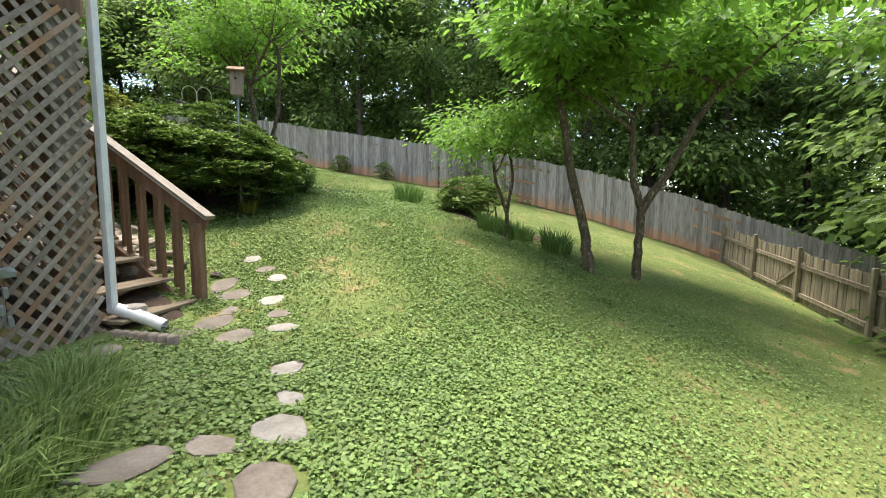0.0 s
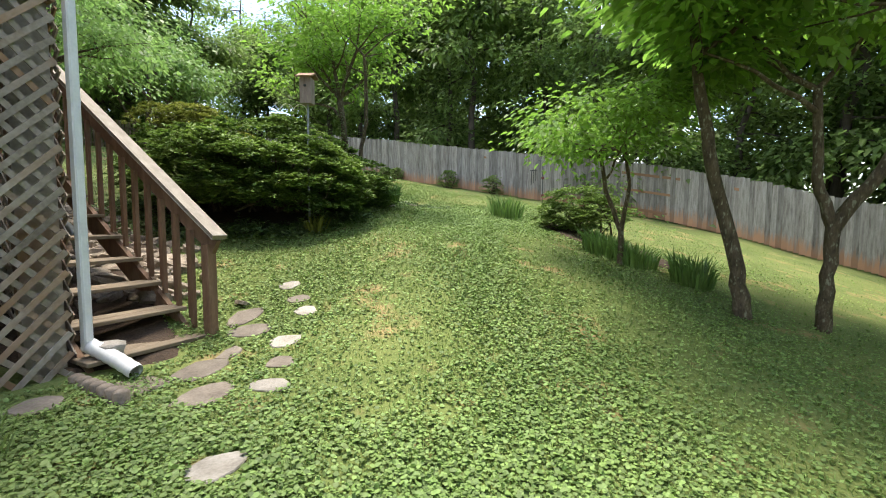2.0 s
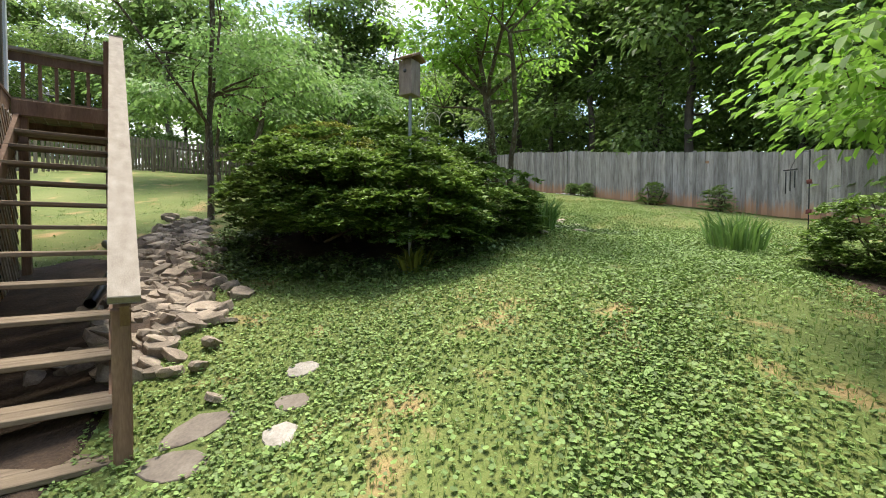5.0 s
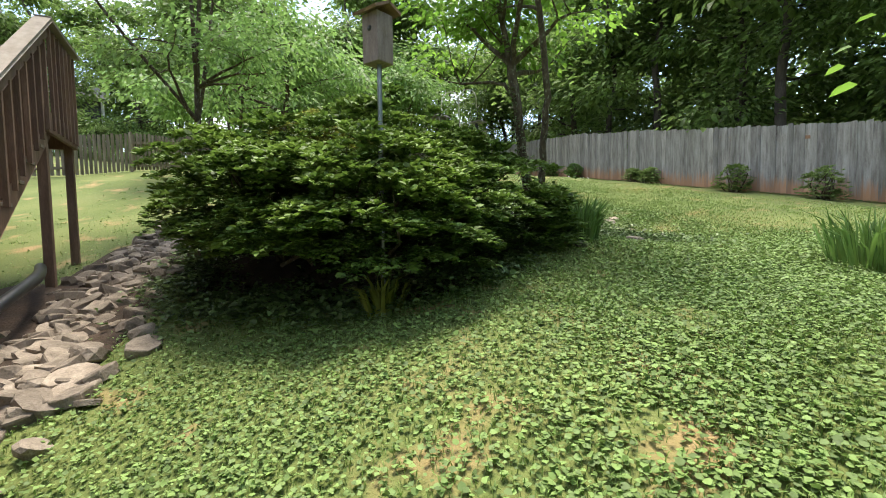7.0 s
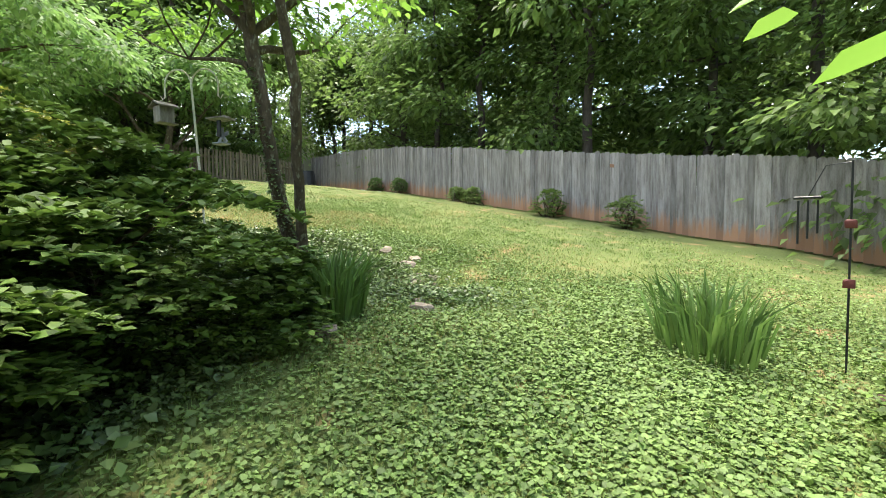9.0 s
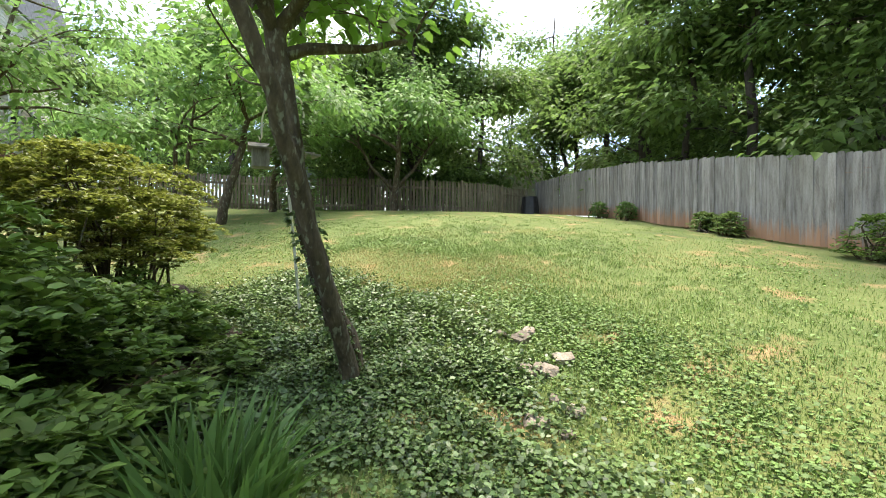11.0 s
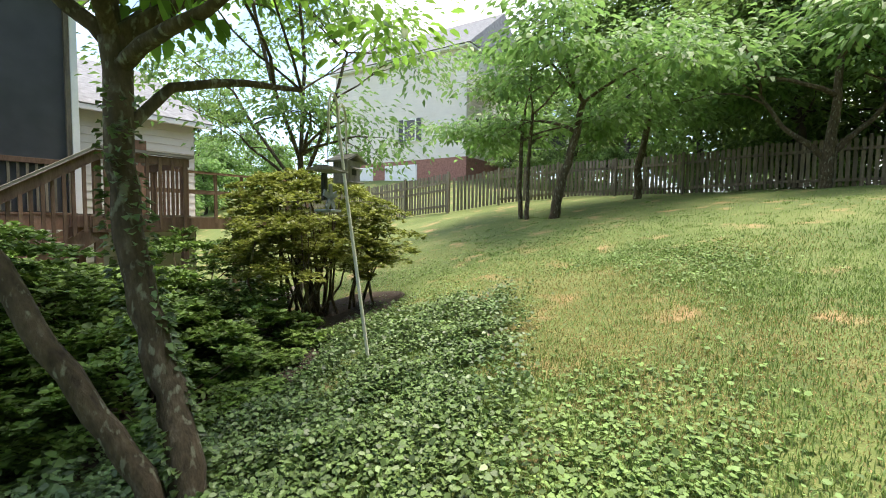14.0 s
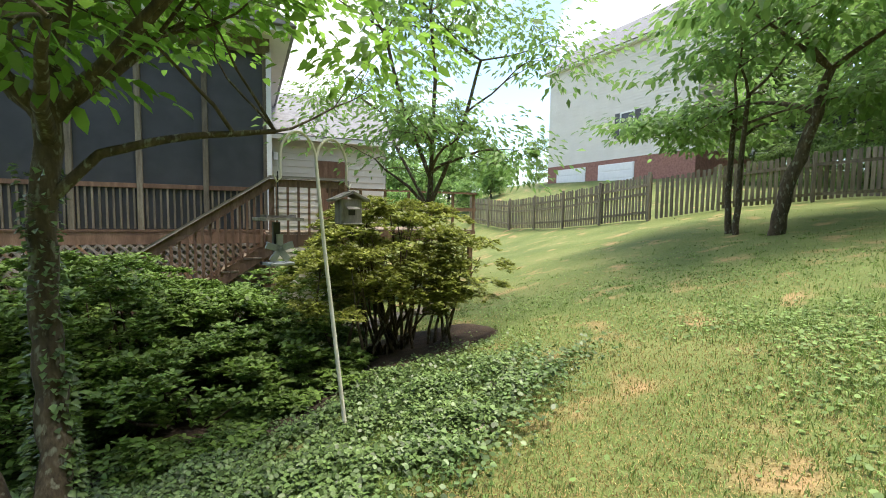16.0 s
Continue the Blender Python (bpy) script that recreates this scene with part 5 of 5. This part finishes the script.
def make_bin_and_shed():
    x, y = -25.4, 18.3
    z = float(ground_at(x, y))
    bin_ = thing("compost_bin", pose(x, y, z, rz=20), "black plastic compost bin in the fence corner", "bin")
    bm = bmesh.new()
    bmesh.ops.create_cone(bm, cap_ends=True, segments=14, radius1=0.5, radius2=0.38, depth=1.0, matrix=Matrix.Translation((0, 0, 0.5)))
    part("body", bm, BLACKPLASTIC, bin_)
    z = float(ground_at(-31.5, 18.0))
    shed = thing("shed", pose(-31.5, 18.0, z, rz=98), "tan shed with a single-pitch roof beyond the fence", "shed")
    low, high = 6.6 - z, 8.5 - z
    part("wall", block((0, 0, low / 2), (4.4, 3.0, low), 0.01), TARP, shed)
    part("roof", board((-2.6, 0, low), (2.4, 0, high), 3.4, 0.08), TARP, shed)
    part("end_wall", block((2.3, 0, high / 2), (0.12, 3.0, high), 0.01), TARP, shed)
    bm = bmesh.new()
    front = [bm.verts.new((u, -1.49, h)) for u, h in ((-2.2, low - 0.02), (2.24, low - 0.02), (2.24, high - 0.1))]
    back = [bm.verts.new((v.co.x, 1.49, v.co.z)) for v in front]
    bm.faces.new(front)
    bm.faces.new(back[::-1])
    for k in range(3):
        bm.faces.new((front[k], back[k], back[(k + 1) % 3], front[(k + 1) % 3]))
    part("gable", bm, TARP, shed)


make_bin_and_shed()


def gable(long, deep, z0, z1):
    """A closed pitched roof with its ridge along x."""
    bm = bmesh.new()
    q = [bm.verts.new((sx * long / 2, y, z)) for sx in (-1, 1) for y, z in ((-deep / 2, z0), (0, z1), (deep / 2, z0))]
    for f in ((0, 1, 4, 3), (1, 2, 5, 4), (0, 3, 5, 2), (0, 2, 1), (3, 4, 5)):
        bm.faces.new([q[i] for i in f])
    return bm


def make_neighbour():
    """The pale two-storey house beyond the picket fence, and its screened porch."""
    m = pose(-29.3, -15.3, 5.6, rz=-73.7)
    house = thing("neighbour_house", m, "two-storey white-sided house with brick base and garage doors", "house")
    part("wall", block((0, 0, 5.6), (12.3, 9.0, 7.4), 0), SIDING, house)
    part("brick_base", block((0, 0, 0.7), (12.36, 9.06, 2.7), 0), BRICKWALL, house)
    siding_wall(house, (6.15, 4.53), (-6.15, 4.53), 2.05, 9.2, (0, 1), step=0.2)
    siding_wall(house, (-6.17, 4.5), (-6.17, -4.5), 2.05, 9.2, (-1, 0), step=0.2)
    for u in (3.6, -0.6):
        part("garage_door", block((u, 4.55, 0.75), (3.0, 0.08, 2.0), 0.02), TRIM, house)
        for k in range(4):
            part("door_panel", block((u, 4.6, 0.0 + k * 0.5), (2.8, 0.03, 0.44), 0.01), TRIM, house)
    window(house, (-1.46, 4.57, 4.2), (1, 0), (0, 1), 1.05, 1.55)
    for k in (-1, 1):
        part("shutter", block((-1.46 + k * 0.8, 4.6, 4.2), (0.42, 0.05, 1.6)), SCREEN, house)
    for v in (3.0, 0.6):
        window(house, (-6.2, v, 4.1), (0, 1), (-1, 0), 1.0, 1.5)
    part("eave", block((0, 0, 9.27), (13.0, 9.8, 0.14), 0.02), TRIM, house)
    part("roof", gable(13.2, 10.0, 9.35, 13.0), ROOFING, house)
    porch = thing("neighbour_porch", pose(-32.2, -6.6, 5.4, rz=-52), "dark screened porch with white posts beside the far house", "porch")
    # a solid dark box for screens and the shaded interior together
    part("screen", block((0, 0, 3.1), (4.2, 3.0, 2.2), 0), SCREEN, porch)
    part("roof", gable(4.9, 3.8, 4.3, 5.4), ROOFING, porch)
    part("floor_beam", block((0, 0, 1.9), (4.5, 3.3, 0.24)), TRIM, porch)
    part("head_beam", block((0, 0, 4.25), (4.5, 3.3, 0.2)), TRIM, porch)
    part("middle_rail", block((0, 1.53, 2.9), (4.2, 0.06, 0.1)), TRIM, porch)
    for u in (-2.1, -0.7, 0.7, 2.1):
        part("post", block((u, 1.56, 3.1), (0.14, 0.12, 2.3)), TRIM, porch)
        part("pile", block((u, 1.4, 0.7), (0.16, 0.16, 2.3)), PICKETWOOD, porch)


make_neighbour()


def make_ornament():
    """The hanging glass ornament on the lattice."""
    orn = thing("hanging_ornament", HOUSE @ pose(0.14, 2.0, 0.75), "small clear glass ornament hanging on the lattice", "ornament")
    part("disc", stone_mesh("disc", (0.05, 0.17, 0.09), GREYMETAL, 401, False), GREYMETAL, orn)
    for k, (dy, dz) in enumerate(((0.0, -0.16), (0.03, -0.3), (-0.02, -0.4))):
        part("drop", stone_mesh("drop", (0.03, 0.04, 0.1), GREYMETAL, 402 + k, False), GREYMETAL, orn, m=pose(0, dy, dz))
    part("wire", tube_mesh("wire", [[((0, 0, 0.12), 0.003), ((0, 0, -0.4), 0.003)]], BLACKPLASTIC, 4), BLACKPLASTIC, orn)


make_ornament()
step_rock = new("step_rock", stone_mesh("step_rock", (0.26, 0.2, 0.16), STONE, 411, False))
step_rock.matrix_world = HOUSE @ pose(0.1, 0.9, 0.17)
tagged(step_rock, "pitted pale rock lying on the bottom stair tread", "rock")

# ---- woods all round ----
rng = random.Random(31)
KINDS = [make_woods_tree(501, 15, per=26, size=0.3), make_woods_tree(502, 18, per=26, size=0.3), make_woods_tree(503, 12, per=26, wide=1.3, size=0.3), make_woods_tree(504, 9, per=30, wide=1.6, size=0.26)]
FAR_KINDS = [make_woods_tree(505, 16, per=11, size=0.48), make_woods_tree(506, 12, per=11, wide=1.3, size=0.48), make_woods_tree(507, 7, PALE, per=12, wide=1.6, size=0.42)]
SPOTS = [(x, rng.uniform(22.5, 25.5)) for x in np.arange(-34, 16, 2.9)] + [(x, rng.uniform(27, 34)) for x in np.arange(-40, 26, 3.6)] + [(x, rng.uniform(37, 46)) for x in np.arange(-46, 34, 5)]
SPOTS += [(rng.uniform(9.5, 14), y) for y in np.arange(6, 22, 3.2)] + [(rng.uniform(15, 22), y) for y in np.arange(-2, 24, 4)]
SPOTS += [(rng.uniform(-33, -27), y) for y in (22.0, 16.0, 9.0, 3.0)] + [(rng.uniform(-42, -36), y) for y in np.arange(-12, 26, 5.5)]
for i, (x, y) in enumerate(SPOTS):
    kind = KINDS[3] if i % 4 == 3 else KINDS[rng.randrange(3)]
    if y > 30 or x > 14 or x < -35:
        kind = FAR_KINDS[rng.randrange(2)]
    copy_thing(kind, pose(x, y, float(ground_at(x, y)) - 0.1, 0, 0, rng.uniform(0, 360)) @ Matrix.Scale(rng.uniform(0.85, 1.15), 4))
SPOTS_W = [(-24.5, 10.2)] + [(-27 - rng.uniform(0, 3), y) for y in (12.5, 6.0, -1.0, -6.0)] + [(-33 - rng.uniform(0, 3), y) for y in (13, 8, 3, -3)]
for x, y in SPOTS_W:
    copy_thing(KINDS[rng.choice((0, 2, 3))], pose(x, y, float(ground_at(x, y)) - 0.1, 0, 0, rng.uniform(0, 360)) @ Matrix.Scale(rng.uniform(0.75, 1.0), 4))
FARSPOTS = [(-13, -36), (-18, -43), (-8, -40), (-3, -46), (-23, -52), (-6, -30)] + [(-60 + 6 * k, -62 + rng.uniform(-8, 8)) for k in range(16)] + [(-66 + rng.uniform(-4, 4), -50 + 8 * k) for k in range(10)]
for x, y in FARSPOTS:
    copy_thing(FAR_KINDS[rng.randrange(3)], pose(x, y, float(ground_at(x, y)) - 0.1, 0, 0, rng.uniform(0, 360)) @ Matrix.Scale(rng.uniform(0.7, 1.0), 4))
for x, y, size in ((-11.0, -17.0, 0.5), (-13.6, -21.0, 0.6), (-16.0, -17.5, 0.34), (-18.6, -20.0, 0.4), (-12.0, -26.0, 0.85), (-16.5, -27.0, 0.75), (-8.5, -22.0, 0.7), (-20.5, -26.0, 0.6)):
    copy_thing(FAR_KINDS[2], pose(x, y, float(ground_at(x, y)) - 0.1, 0, 0, rng.uniform(0, 360)) @ Matrix.Scale(size, 4))
copy_thing(KINDS[1], pose(-26.6, 12.4, float(ground_at(-26.6, 12.4)) - 0.1, 0, 0, 40))
for k in range(13):
    x, y = -25.2 - rng.uniform(0, 1.6) - 0.25 * max(0, k - 9), -3.5 + 1.7 * k
    copy_thing(KINDS[3], pose(x, y, float(ground_at(x, y)) - 0.6, 0, 0, rng.uniform(0, 360)) @ Matrix.Scale(rng.uniform(0.24, 0.36), 4))
for k in KINDS + FAR_KINDS:
    for o in (*k.children_recursive, k):
        bpy.data.objects.remove(o)

# ---- fences last ----
make_fence("board_fence", BOARD_LINE, 1.83, 0.146, -0.005, GREYWOOD, "tall weathered grey board fence with red clay stains along its foot", sway=0.2)
make_fence("picket_fence", PICKET_LINE, 1.38, 0.1, 0.05, PICKETWOOD, "brown weathered wooden picket fence with square posts", post_tall=1.46, side=1, dog=0.02, seed=3)
make_fence("picket_fence", PICKET_LINE_2, 1.55, 0.1, 0.055, PICKETWOOD, "brown weathered wooden picket fence running down past the deck", post_tall=1.65, side=1, dog=0.02, seed=4)
gate = make_fence("gate_fence", GATE_LINE, 1.2, 0.12, 0.012, PICKETWOOD, "low weathered plank fence with a braced gate", post_tall=1.35, side=-1, dog=0.01, seed=5)
brace = [gate.matrix_world.inverted() @ Vector((x, y, float(ground_at(x, y)) + h)) for x, y, h in ((6.75, 16.55, 0.25), (7.0, 15.45, 1.0))]
part("brace", board(*brace, 0.035, 0.09), PICKETWOOD, gate)
